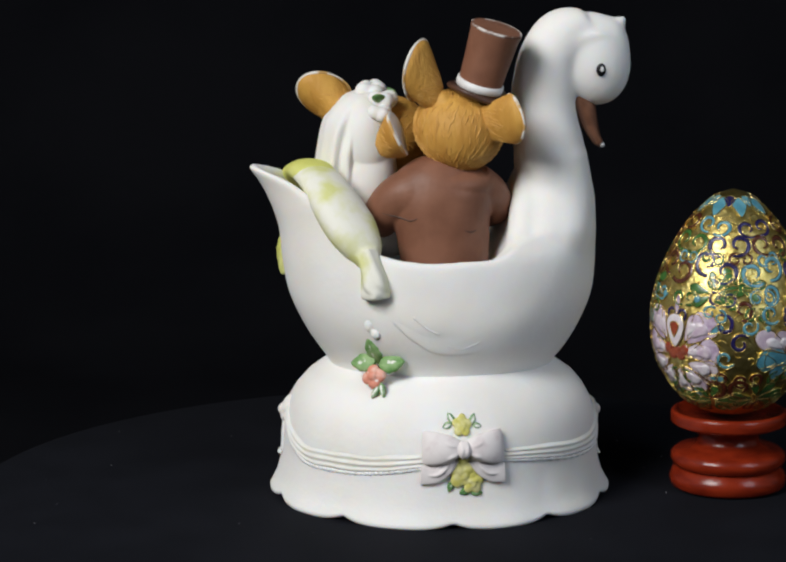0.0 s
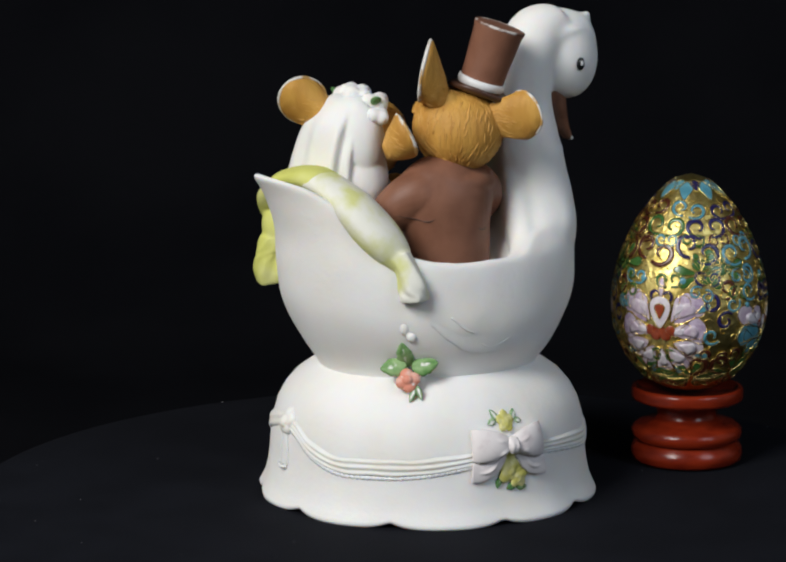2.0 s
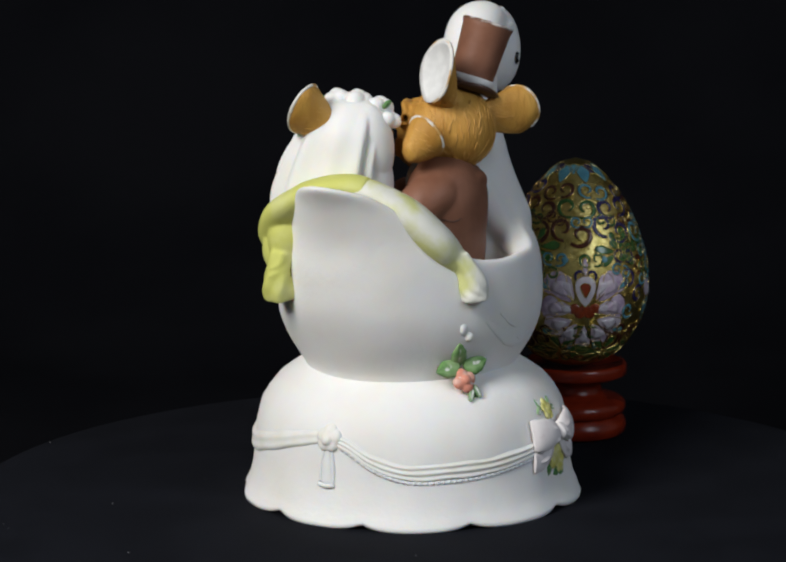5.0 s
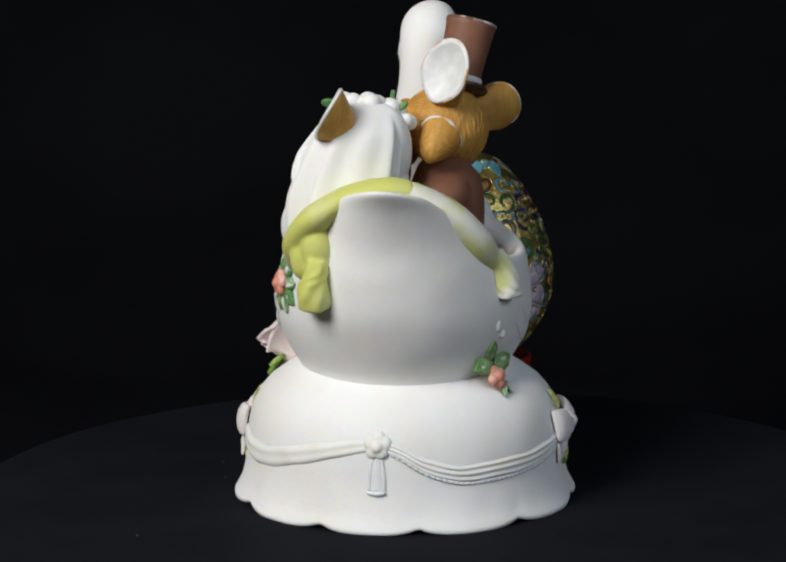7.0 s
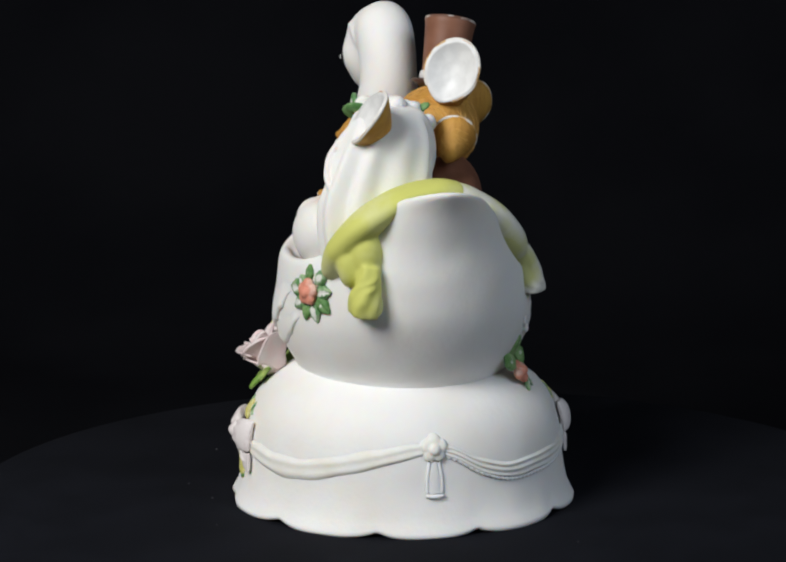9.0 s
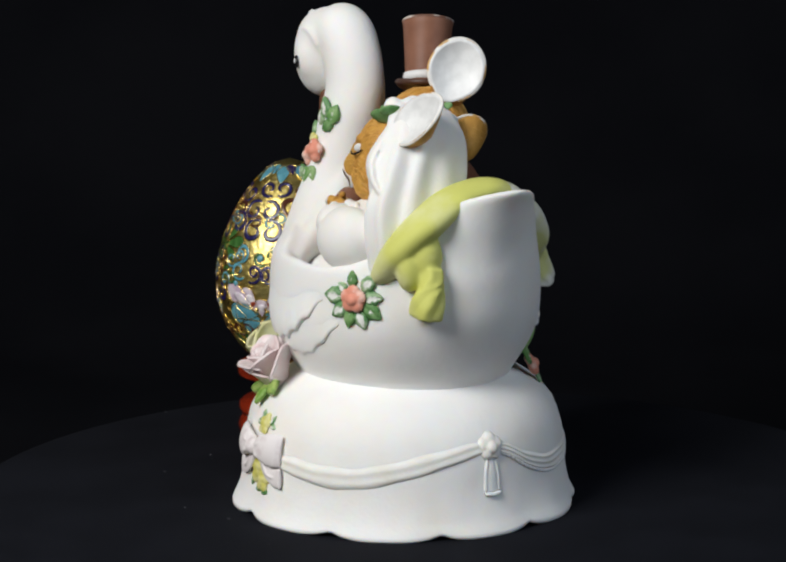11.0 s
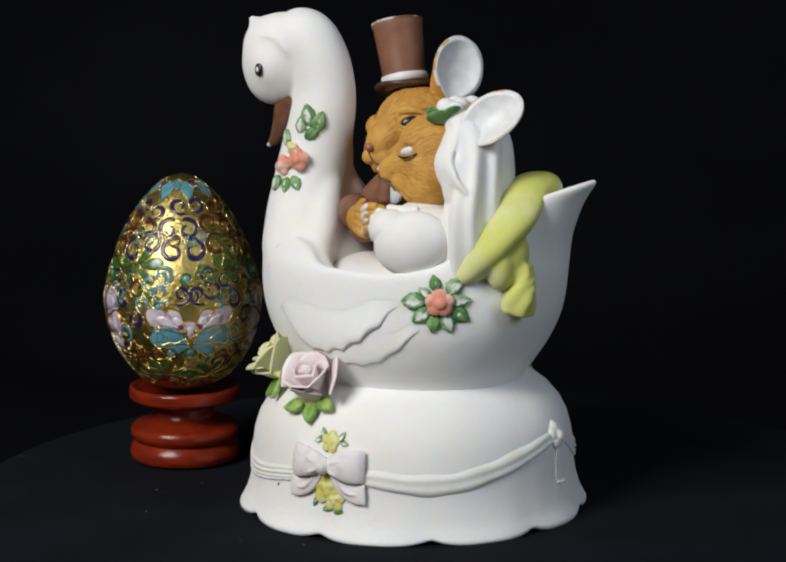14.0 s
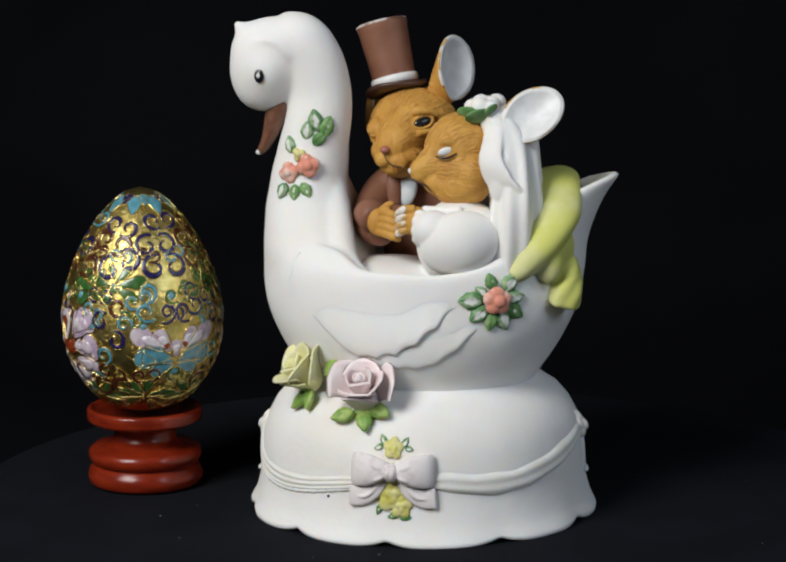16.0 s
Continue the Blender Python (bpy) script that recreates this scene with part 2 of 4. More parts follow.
FORE = [(38, 31), (41, 31.6), (44, 33.4), (50, 36.6), (57, 38.3), (66, 37.6), (72, 36.6), (76, 35.0), (80, 30.2), (84, 25), (88, 21), (92, 18)]


def hull(phi, z, off=0.0):
    """A point of the swan's hull at the angle phi (0 to its head) and height z."""
    a = at_z(FRONT, z) if math.cos(phi) > 0 else at_z(BACK, z)
    k = min(1, max(0, math.cos(phi) / 0.6))
    b = at_z(SIDE, z) + (at_z(FORE, z) - at_z(SIDE, z)) * k * k * (3 - 2 * k)
    p = 1.97
    r = (abs(math.cos(phi) / a) ** p + abs(math.sin(phi) / b) ** p) ** (-1 / p) + off
    shift = -1.5 * max(0, (z - 75) / 25)
    return Vector((r * math.cos(phi), r * math.sin(phi) + shift, z))


def rim_z(phi):
    low, high = 68.0, 101.0
    for _ in range(40):
        z = (low + high) / 2
        if z < at_z(RIM, hull(phi, z).x):
            low = z
        else:
            high = z
    return z


def swan():
    bm = bmesh.new()
    n, m = 144, 30
    tops = [rim_z(2 * math.pi * i / n) for i in range(n)]
    rows = []
    for k in range(m + 1):
        u = k / m
        rows.append([hull(2 * math.pi * i / n, 38 + (tops[i] - 38) * u) for i in range(n)])
    # over the rim and down the inside to a floor
    for off, dz in ((-0.5, 0.9), (-1.8, 1.0), (-3.0, 0.2)):
        rows.append([hull(2 * math.pi * i / n, tops[i], off) + Vector((0, 0, dz)) for i in range(n)])
    for k in range(1, 9):
        u = k / 8
        rows.append([hull(2 * math.pi * i / n, tops[i] + (66 - tops[i]) * u, -3.4 - 1.5 * u) for i in range(n)])
    grid(bm, rows)
    # the neck and the head
    y = -1.5
    rows = []
    for cx, cy, z, ry, rx in smooth_line([(26.5, 0, 58, 18, 13.5), (29.3, 0, 68, 21.5, 16.2), (30.9, 0, 74, 22.8, 16.1), (32.3, -0.6, 78, 22.4, 15.0), (33.4, y, 82, 20.7, 13.9), (34.1, y, 86, 18.4, 13.1),
                                          (34.5, y, 90, 16.1, 12.4), (34.3, y, 95, 13.8, 11.7), (33.8, y, 100, 12.1, 11.4), (33.1, y, 105, 11.0, 10.8), (32.4, y, 109, 10.2, 10)], 50):
        row = []
        for w in np.linspace(0, 2 * math.pi, 73)[:-1]:
            # squarer at the back, where the neck spreads to the boat's rim
            p = 2 + (0.9 * min(1, max(0, (100 - z) / 22)) if math.cos(w) < 0 else 0)
            f = (abs(math.cos(w)) ** p + abs(math.sin(w)) ** p) ** (-1 / p)
            wide = 1 + 0.16 * min(1, max(0, (95 - z) / 18)) * min(1, max(0, -1.6 * math.cos(w)))
            row.append((cx + rx * f * math.cos(w), cy + ry * wide * f * math.sin(w), z))
        rows.append(row)
    grid(bm, rows)
    tube(bm, [(33.9, y, 101, 10.9, 10.5), (33.2, y, 105, 10.8, 10.5), (31.6, y - 0.3, 113, 10.0, 9.8), (31.0, y - 1.0, 122, 9.0, 9.5), (32.6, y - 1.0, 131, 8.9, 9.3), (37, y - 0.6, 138, 8.8, 8.6), (44, y, 140.2, 7.5, 6.0)],
         n=60, seg=48, up=(1, 0, 0))
    blob(bm, (46.3, y, 131.2), (11.3, 9.7, 14.2), (0, -12, 0), 40, 28)
    blob(bm, (50.5, y, 136.5), (6.2, 7.2, 8.6), (0, -30, 0))
    tube(bm, [(50, y, 138, 5.0), (53, y, 140.8, 3.2), (54.9, y, 142.5, 1.9), (56.2, y, 143.6, 0.9)], n=16, seg=16)
    blob(bm, (42, y, 136), (9.5, 8.6, 9.2))
    # the saddle by which the rim runs up into the neck
    for q in (1, -1):
        tube(bm, [(9, q * 31.4 - 0.2, 72.2, 2.0), (15, q * 28.0 - 0.6, 73.4, 3.2), (20, q * 22.4 - 0.9, 76.0, 4.2), (23, q * 16.0 - 1.2, 80.4, 5.0), (25, q * 10.0 - 1.5, 87, 5.4), (27.5, q * 4 - 1.5, 95, 5.4)], n=40, seg=28)
        tube(bm, [(22, q * 23.4 - 0.8, 75.6, 2.8), (28, q * 19.0 - 1, 79.0, 3.8), (34, q * 15.0 - 1.4, 81.6, 4.4), (40, q * 8 - 1.5, 81, 4.6)], n=30, seg=24)
    # cheeks round the eyes, and the fold of the neckerchief
    for q in (1, -1):
        blob(bm, (46.0, y + q * 2.9 + 0.4, 130), (7.6, 7.3, 8.6))
        tube(bm, [(46.0 + 8.2 * math.cos(a), y + q * (8.7 - 1.6 * max(0, math.cos(a))), 130.4 + 8.8 * math.sin(a), 0.75 - 0.45 * abs(a - 1.95)) for a in np.linspace(0.9, 3.0, 12)], n=30, seg=10)
    tube(bm, [(33.8 + 11.0 * math.cos(a), y + 11.1 * math.sin(a), 102.0 + 1.2 * math.cos(a), 0.8 - 0.3 * abs(a + 1.6)) for a in np.linspace(-3.2, -0.2, 20)], n=50, seg=10)
    return part("body", bm, PORCELAIN, ornament, "hollow white swan body with a curved neck", voxel=0.55, soften=50, uneven=0.6)


swan()


WING = [(38, 67), (44, 63.8), (54, 58.0), (65, 52.2), (78, 51.2), (89, 53.6), (100, 59.2), (108, 64.6), (113, 68.0)]
FEATHER = [(60, 53), (70, 49.6), (85, 48.2), (98, 48.6), (109, 52.9), (119, 59.5), (124, 65)]


def wing(side, edge, tall, thick, scallop, lab):
    """A low relief wing whose lower edge is given as (angle, height) pairs."""
    bm = bmesh.new()
    rows = []
    n = 110
    a0, a1 = edge[0][0], edge[-1][0]
    for i in range(n + 1):
        u = i / n
        az = a0 + (a1 - a0) * u
        phi = side * radians(az)
        low = at_z(edge, az) + scallop * abs(math.sin(math.pi * az / 8.5)) * min(1, max(0, (az - 60) / 20))
        high = min(72.5, at_z(edge, az) + tall * (0.2 + 0.8 * math.sin(math.pi * min(0.98, 0.03 + u)) ** 0.6))
        ends = min(1, 2.2 * u, 5 * (1 - u))
        fade = (ends * ends * (3 - 2 * ends) * 1.35 - 0.35) * thick
        row = [hull(phi, low, -1.2), hull(phi, low, 0.3 * fade), hull(phi, low + 0.35, 0.8 * fade), hull(phi, low + 1.0, fade)]
        for k in range(1, 9):
            w = k / 8
            row.append(hull(phi, low + 1.0 + (high - low - 1.0) * w, fade * (1 - w) ** 1.5 - 0.4 * w))
        rows.append(row + [hull(phi, high, -1.5), hull(phi, (low + high) / 2, -1.8)])
    grid(bm, rows)
    return part("wing" if tall > 12 else "feather", bm, PORCELAIN, ornament, lab)


wing(1, FEATHER, 12, 0.75, 0.8, "long feather in low relief below the wing")
wing(1, WING, 17, 1.15, 1.3, "folded wing in low relief with a scalloped edge")
wing(-1, FEATHER, 9, 0.16, 0.2, "feather in low relief, softly worn")


def swan_face():
    y = -1.5
    bm = bmesh.new()
    tube(bm, [(42.4, y, 121, 3.8, 3.6), (43.6, y, 117, 3.9, 3.5), (45.0, y, 112.5, 3.4, 2.7), (46.8, y, 108, 2.8, 1.8), (48.4, y, 105.6, 2.1, 1.3), (49.4, y, 104.8, 0.7, 0.5)],
         n=24, seg=20, up=(1, 0, 0))
    beak = part("beak", bm, BEAK, ornament, "brown painted beak, worn white at the tip")
    bm = bmesh.new()
    blob(bm, (49.0, y, 105.1), (1.2, 1.8, 0.9), (0, 30, 0), 16, 10)
    part("tip", bm, WHITE, beak, "chipped white tip")
    for s in (1, -1):
        yy = y + 0.4 + s * 9.95
        bm = bmesh.new()
        blob(bm, (47.0, yy, 128.6), (1.55, 0.75, 2.0), (0, 0, s * -12), 20, 12)
        eye = part("eye", bm, BLACK, ornament, "glossy black painted eye")
        bm = bmesh.new()
        blob(bm, (47.2, yy + s * 0.62, 128.8), (0.62, 0.28, 0.8), (0, 0, s * -12), 14, 8)
        part("glint", bm, WHITE, eye, "white painted ring in the eye")


swan_face()


# ---- the egg on its stand ----
EGG = [(-2.6, 0.0), (-2.2, 5.5), (-1, 9.6), (2, 14.2), (5, 17.0), (9, 19.8), (14, 22.3), (19, 23.7), (24, 24.2), (29, 24.2), (35, 23.2), (41, 21.4), (47, 18.9), (53, 15.6), (58, 11.9), (62, 8.0), (64.8, 4.2), (66.2, 0.0)]
GOLD = material("hammered_gold", (0.78, 0.64, 0.23), (0.50, 0.38, 0.10), 300, 0.42, 0.66, 0.36, metal=1.0, bump=0.8, bump_scale=700)


def egg():
    stand = tagged(new("egg_stand"), "turned red lacquered wooden egg stand", "stand")
    for name, prof in (("foot_ring", [(4, 0.4), (16.2, 0.2), (17.4, 1.2), (17.8, 3.2), (17.2, 5.2), (16.0, 6.4), (15.6, 7.0), (4, 7.0)]),
                       ("stem", [(4, 7.0), (15.8, 7.0), (16.8, 7.6), (17.5, 9.2), (17.3, 10.8), (16.0, 12.0), (13.0, 12.8), (10.6, 13.6), (9.6, 14.8), (9.4, 16.8), (9.8, 18.6), (10.8, 19.3), (4, 19.3)]),
                       ("cup", [(4, 19.3), (10.8, 19.3), (16.0, 19.7), (17.5, 20.4), (17.7, 21.0), (17.7, 23.4), (17.4, 24.0), (16.6, 24.4), (16.0, 24.0), (15.0, 23.0), (11, 21.8), (3, 21.4)])):
        part(name, lathe(prof, 96), WOOD, stand)
    ob = tagged(new("cloisonne_egg"), "golden cloisonne enamel egg with lotus flowers and scrolls", "egg")
    prof = [(r, z) for z, r in smooth_line(EGG, 70)]
    bm = lathe([(max(r, 0.02), z) for r, z in prof], 120)
    part("shell", bm, GOLD, ob, "hammered gold ground")
    return stand, ob


egg_stand, painted_egg = egg()
EGG_AT = pose(89.96 * MM, 8.48 * MM, 0, 0, 0, 6.76)
moving.append((egg_stand, EGG_AT))
moving.append((painted_egg, EGG_AT @ pose(0, 0, 26.2 * MM)))

# ---- the mice in the boat ----
def tufts(head, centre, nose, n, seed, long=3.2, thick=0.2, clear=5.0, keep=None):
    """Brushed fur: short ridges on the head, combed away from the nose."""
    dg = bpy.context.evaluated_depsgraph_get()
    tree = BVHTree.FromObject(head, dg)
    rng = random.Random(seed)
    c, nose = Vector(centre) * MM, Vector(nose) * MM
    bm = bmesh.new()
    made = 0
    while made < n:
        d = Vector((rng.gauss(0, 1), rng.gauss(0, 1), rng.gauss(0, 1))).normalized()
        made += 1
        hit, nrm, _, _ = tree.ray_cast(c + d * 0.04, -d)
        if hit is None or (hit - nose).length < clear * MM or (keep and not keep(hit / MM)):
            continue
        flow = hit - nose
        back = max(0.0, -nrm.dot((nose - c).normalized()))
        flow = flow.normalized() + Vector((0, 0, -3.0 * back))
        if rng.random() < 0.5 * back:
            continue
        flow = (flow - nrm * flow.dot(nrm)).normalized()
        side = nrm.cross(flow)
        flow = (flow + side * rng.uniform(-0.35, 0.35)).normalized()
        size = rng.uniform(0.6, 1.25)
        pts = []
        for k in range(5):
            u = k / 4 - 0.5
            p = hit + flow * (u * long * size * MM) + side * (0.25 * math.sin(3 * u + seed) * MM)
            near, nn, _, _ = tree.find_nearest(p)
            w = thick * size * (1 - 3.4 * u * u)
            pts.append((*((near + nn * (0.02 * MM)) / MM), w))
        one = bmesh.new()
        tube(one, pts, n=7, seg=6, up=tuple(nrm))
        me = bpy.data.meshes.new("tmp")
        one.to_mesh(me)
        one.free()
        bm.from_mesh(me)
        bpy.data.meshes.remove(me)
    return tagged(part("fur", bm, TUFT, head, "brushed ochre fur in fine ridges"), kind="stuff")


def ear(parent, centre, az, tilt, w, h, roll, root, lab="", inside=WHITE):
    """A cupped ear that widens from its root; az: the way that its hollow faces (degrees), tilt upwards."""
    m = Euler((0, 0, radians(az))).to_matrix() @ Euler((0, radians(-tilt), 0)).to_matrix() @ Euler((radians(roll), 0, 0)).to_matrix()
    c, root = Vector(centre), Vector(root)

    def lip(u, x):
        row = []
        for i in range(40):
            a = 2 * math.pi * i / 40
            up = math.sin(a)
            f = 1.0 - 0.34 * max(0, -up) ** 2 - 0.10 * max(0, up) ** 3
            row.append(m @ Vector((x + 0.35 * math.sin(2 * a + 1) * u, w * u * math.cos(a) * f, h * u * up)) + c)
        return row
    cup = [lip(k / 8, 3.0 * (k / 8) ** 2 - 0.8) for k in range(1, 9)]
    outer = lip(1.0, 1.2)
    bm = bmesh.new()
    rows = list(cup) + [outer]
    mid = sum((Vector(p) for p in outer), Vector()) / len(outer)
    for k in range(7, 0, -1):
        u = k / 8
        ax = root + (mid - root) * u ** 1.15
        rows.append([ax + (p - mid) * u ** 0.62 for p in outer])
    grid(bm, rows)
    e = part("ear", bm, FUR, parent, lab or "ochre ear with a white hollow", uneven=0.6)
    bm = bmesh.new()
    lift = m @ Vector((0.3, 0, 0))
    rows = [[p + lift for p in r] for r in cup]
    back = [[p - lift * 2.0 for p in r] for r in reversed(cup)]
    grid(bm, [[(q - c) * 0.985 + c for q in r] for r in rows + back])
    part("hollow", bm, inside, e)
    bm = bmesh.new()
    edge = [p - m @ Vector((0.35, 0, 0)) for p in cup[-1]]
    tube(bm, [(*p, 0.44 + 0.1 * math.sin(0.7 * k)) for k, p in enumerate(edge[-6:] + edge[:26])], n=90, seg=8)
    part("worn_rim", bm, FUR_WORN, e, "chipped pale rim")
    facing = m @ Vector((1, 0, 0))
    tufts(e, (root + c) / 2, root, 260, 5, long=2.6, thick=0.17, clear=2.5, keep=lambda p: (p - c).dot(facing) < -1.2)
    return e


def groom():
    g = new("groom_mouse")
    g.parent = ornament
    g["label"] = "ochre mouse in a brown coat and top hat"
    # coat
    bm = bmesh.new()
    tube(bm, [(0, -13, 69, 13, 10), (0, -13, 75, 13.6, 10.5), (-0.5, -13, 82, 14.2, 10.8), (-1, -13, 89, 15.4, 11), (-1, -12.6, 94, 15.0, 10.6), (0, -12, 98.5, 11.5, 8.8), (1, -11.5, 101.5, 7.5, 7)],
         n=30, seg=36, up=(0, 1, 0))
    tube(bm, [(-3, -13.4, 93.5, 7.6), (-9, -13.8, 93.2, 7.8), (-14, -12.4, 91, 7.2), (-17.5, -9, 87, 6.4), (-19, -4, 83, 5.6)], n=24, seg=22)
    blob(bm, (0, -13.2, 95.5), (15.5, 9.6, 5.6))
    tube(bm, [(9, -13, 96, 6), (14, -10, 92, 5.6), (16.5, -3, 87, 5.0), (14, 5, 84, 4.6), (11, 10.5, 83.5, 4.2)], n=24, seg=18)
    coat = part("coat", bm, BROWN, g, "matt brown painted coat", voxel=0.55, soften=5, uneven=1.3)
    tree = BVHTree.FromObject(coat, bpy.context.evaluated_depsgraph_get())
    # thin dark tubes on the coat: the creases' shade put in as colour
    for name, mat, line in (("crease", BROWN_DARK, ((-168, 87.6, 0.12), (-155, 86.4, 0.26), (-142, 85.8, 0.26), (-132, 86.6, 0.12))), ("crease", BROWN_DARK, ((-60, 83.0, 0.12), (-50, 82.4, 0.22), (-40, 82.8, 0.12)))):
        pts = []
        for az, z, r in line:
            d = Vector((math.cos(radians(az)), math.sin(radians(az)), 0))
            hit, nrm, _, _ = tree.ray_cast((Vector((-1, -13, z)) + d * 40) * MM, -d)
            if hit:
                pts.append((*(hit / MM), r))
        bm = bmesh.new()
        tube(bm, pts, n=30, seg=10)
        part(name, bm, mat, coat)
    bm = bmesh.new()
    blob(bm, (4.6, 1.2, 95.5), (3.4, 1.8, 5.6), (14, 0, -20))
    part("shirt", bm, SHIRT, g, "pale blue shirt front")
    bm = bmesh.new()
    tube(bm, [(9.0, 0.6, 101.0, 1.6, 0.8), (8.4, 2.4, 96.0, 2.2, 0.9), (8.0, 3.2, 90.5, 1.8, 0.9)], n=14, seg=14, up=(0, 1, 0))
    part("lapel", bm, BROWN, g, "brown coat lapel")
    # head
    bm = bmesh.new()
    hc, hr = (3.4, -10.6, 112.3), (12.6, 12.2, 11.4)
    blob(bm, hc, hr, seg=36, rings=24)
    tube(bm, [(5.5, -3, 110.5, 8.6), (7.6, 3, 108.6, 6.4), (9.2, 6.4, 107.2, 4.0), (9.8, 8.0, 106.8, 2.4)], n=20, seg=20)
    blob(bm, (4.0, 3.0, 105.0), (4.8, 4.6, 4.0))
    blob(bm, (6.6, 2.2, 102.8), (6.2, 5.2, 4.4))
    blob(bm, (11.0, 1.0, 106.2), (4.2, 4.4, 3.8))
    blob(bm, (0.2, -1.2, 117.2), (3.4, 2.8, 2.0))
    blob(bm, (-0.8, -14.0, 120.4), (3.6, 3.8, 3.6))
    # bridge of the nose, the muzzle's pads, the brows
    tube(bm, [(4.0, -1.5, 116.5, 4.4), (7.0, 3.2, 112.2, 3.4), (9.6, 7.0, 108.4, 2.2)], n=16, seg=16)
    blob(bm, (10.6, 5.6, 104.4), (3.0, 3.2, 2.7))
    blob(bm, (6.0, 6.2, 103.8), (3.6, 3.2, 3.0))
    blob(bm, (7.6, 4.6, 101.4), (3.6, 3.0, 2.2))
    tube(bm, [(4.6, 2.2, 117.4, 1.0), (1.0, 2.2, 118.2, 1.5), (-3.0, 0.6, 117.6, 1.2), (-5.6, -1.4, 115.6, 0.8)], n=20, seg=12)
    tube(bm, [(3.4, 3.6, 112.4, 0.8), (0.4, 3.4, 112.0, 1.2), (-3.4, 1.6, 112.6, 1.0)], n=16, seg=12)
    blob(bm, (13.8, -3.2, 112.0), (2.8, 3.6, 3.2))
    blob(bm, (4.8, -12.6, 111.0), (12.8, 11.8, 12.2), seg=36, rings=24)
    head = part("head", bm, FUR, g, "ochre furred mouse head", voxel=0.5, soften=3, uneven=0.8)
    bm = bmesh.new()
    blob(bm, (10.1, 8.6, 107.5), (1.5, 1.3, 1.2))
    part("nose", bm, NOSE, head, "rosy painted nose")
    for c, tn, size in (((-0.2, 2.3, 115.0), (20, 16, 30), (2.9, 1.0, 1.55)), ((14.4, 1.0, 108.2), (0, -14, -70), (1.4, 0.7, 0.9))):
        bm = bmesh.new()
        blob(bm, c, size, tn, 20, 12)
        e = part("eye", bm, BLACK, head, "half-closed black eye")
        m3 = Euler([radians(q) for q in tn]).to_matrix()
        bm = bmesh.new()
        tube(bm, [(*(Vector(c) + m3 @ Vector((1.1 * size[0] * math.cos(q), 0.1, 1.15 * size[2] * math.sin(q)))), 0.26 * size[2] + (0.22 if math.sin(q) > 0 else 0.1)) for q in np.linspace(0, 2 * math.pi, 17)], n=40, seg=8, up=tuple(m3 @ Vector((0, 1, 0))))
        part("eyelid", bm, FUR, e)
    bm = bmesh.new()
    tube(bm, [(10.4, 8.6, 106.4, 0.16), (9.8, 8.4, 104.8, 0.22), (8.4, 8.8, 103.2, 0.2), (5.6, 8.8, 102.6, 0.24), (3.2, 7.4, 103.6, 0.14)], n=20, seg=8)
    part("mouth", bm, BROWN_DARK, head, "thin dark mouth line")
    tufts(head, (4.0, -10.5, 112), (10.1, 8.6, 107.5), 900, 3, keep=lambda p: (p - Vector((-0.2, 2.3, 115.0))).length > 4.2)
    ear(g, (-6.6, -14.2, 128.8), 149, 10, 8.3, 9.9, -22, (-0.5, -14.5, 118.5), "tall ochre ear with a white hollow")
    ear(g, (17.0, -26.4, 115.9), 14, 8, 6.6, 7.4, 0, (6.0, -15.5, 113.5), "ochre ear turned forward", FUR)
    # hat
    low, top = Vector((9.4, -14.2, 122.4)), Vector((14.6, -18.2, 142.0))
    ax = (top - low).normalized()
    m = ax.to_track_quat("Z", "Y").to_matrix()
    L = (top - low).length

    def turned_part(name, prof, mat, lab, over, wave=None, caps=True):
        bm = lathe(prof, 64, wave=wave, caps=caps)
        for v in bm.verts:
            v.co = m @ v.co + low
        return part(name, bm, mat, over, lab)
    hat = turned_part("top_hat", [(0.1, 0.0), (5, 0.0), (6.6, 0.3), (6.5, 4), (6.8, 10), (7.4, L - 2.0), (7.75, L - 0.6), (7.6, L), (7.2, L + 0.15), (3, L - 0.1), (0.1, L - 0.15)], BROWN, "brown top hat with a worn rim", g)
    turned_part("brim", [(4, -0.3), (7, -0.5), (9.0, 0.1), (9.5, 0.9), (9.0, 1.5), (6.4, 1.5)], BROWN_DARK, "dark brown curled brim", hat,
                lambda r, z, a: (r, z + 0.9 * max(0, (r - 6) / 3.5) * math.cos(2 * a)))
    turned_part("hatband", [(6.0, 1.6), (7.0, 1.8), (7.15, 3.0), (7.0, 4.1), (6.2, 4.2)], WHITE, "white band", hat)
    turned_part("worn_edge", [(7.0, L - 0.1), (7.3, L + 0.3), (7.7, L + 0.1), (7.8, L - 0.5), (7.3, L - 0.6), (7.0, L - 0.1)], HAT_WORN, "chipped pale edge", hat, caps=False)
    # paw
    bm = bmesh.new()
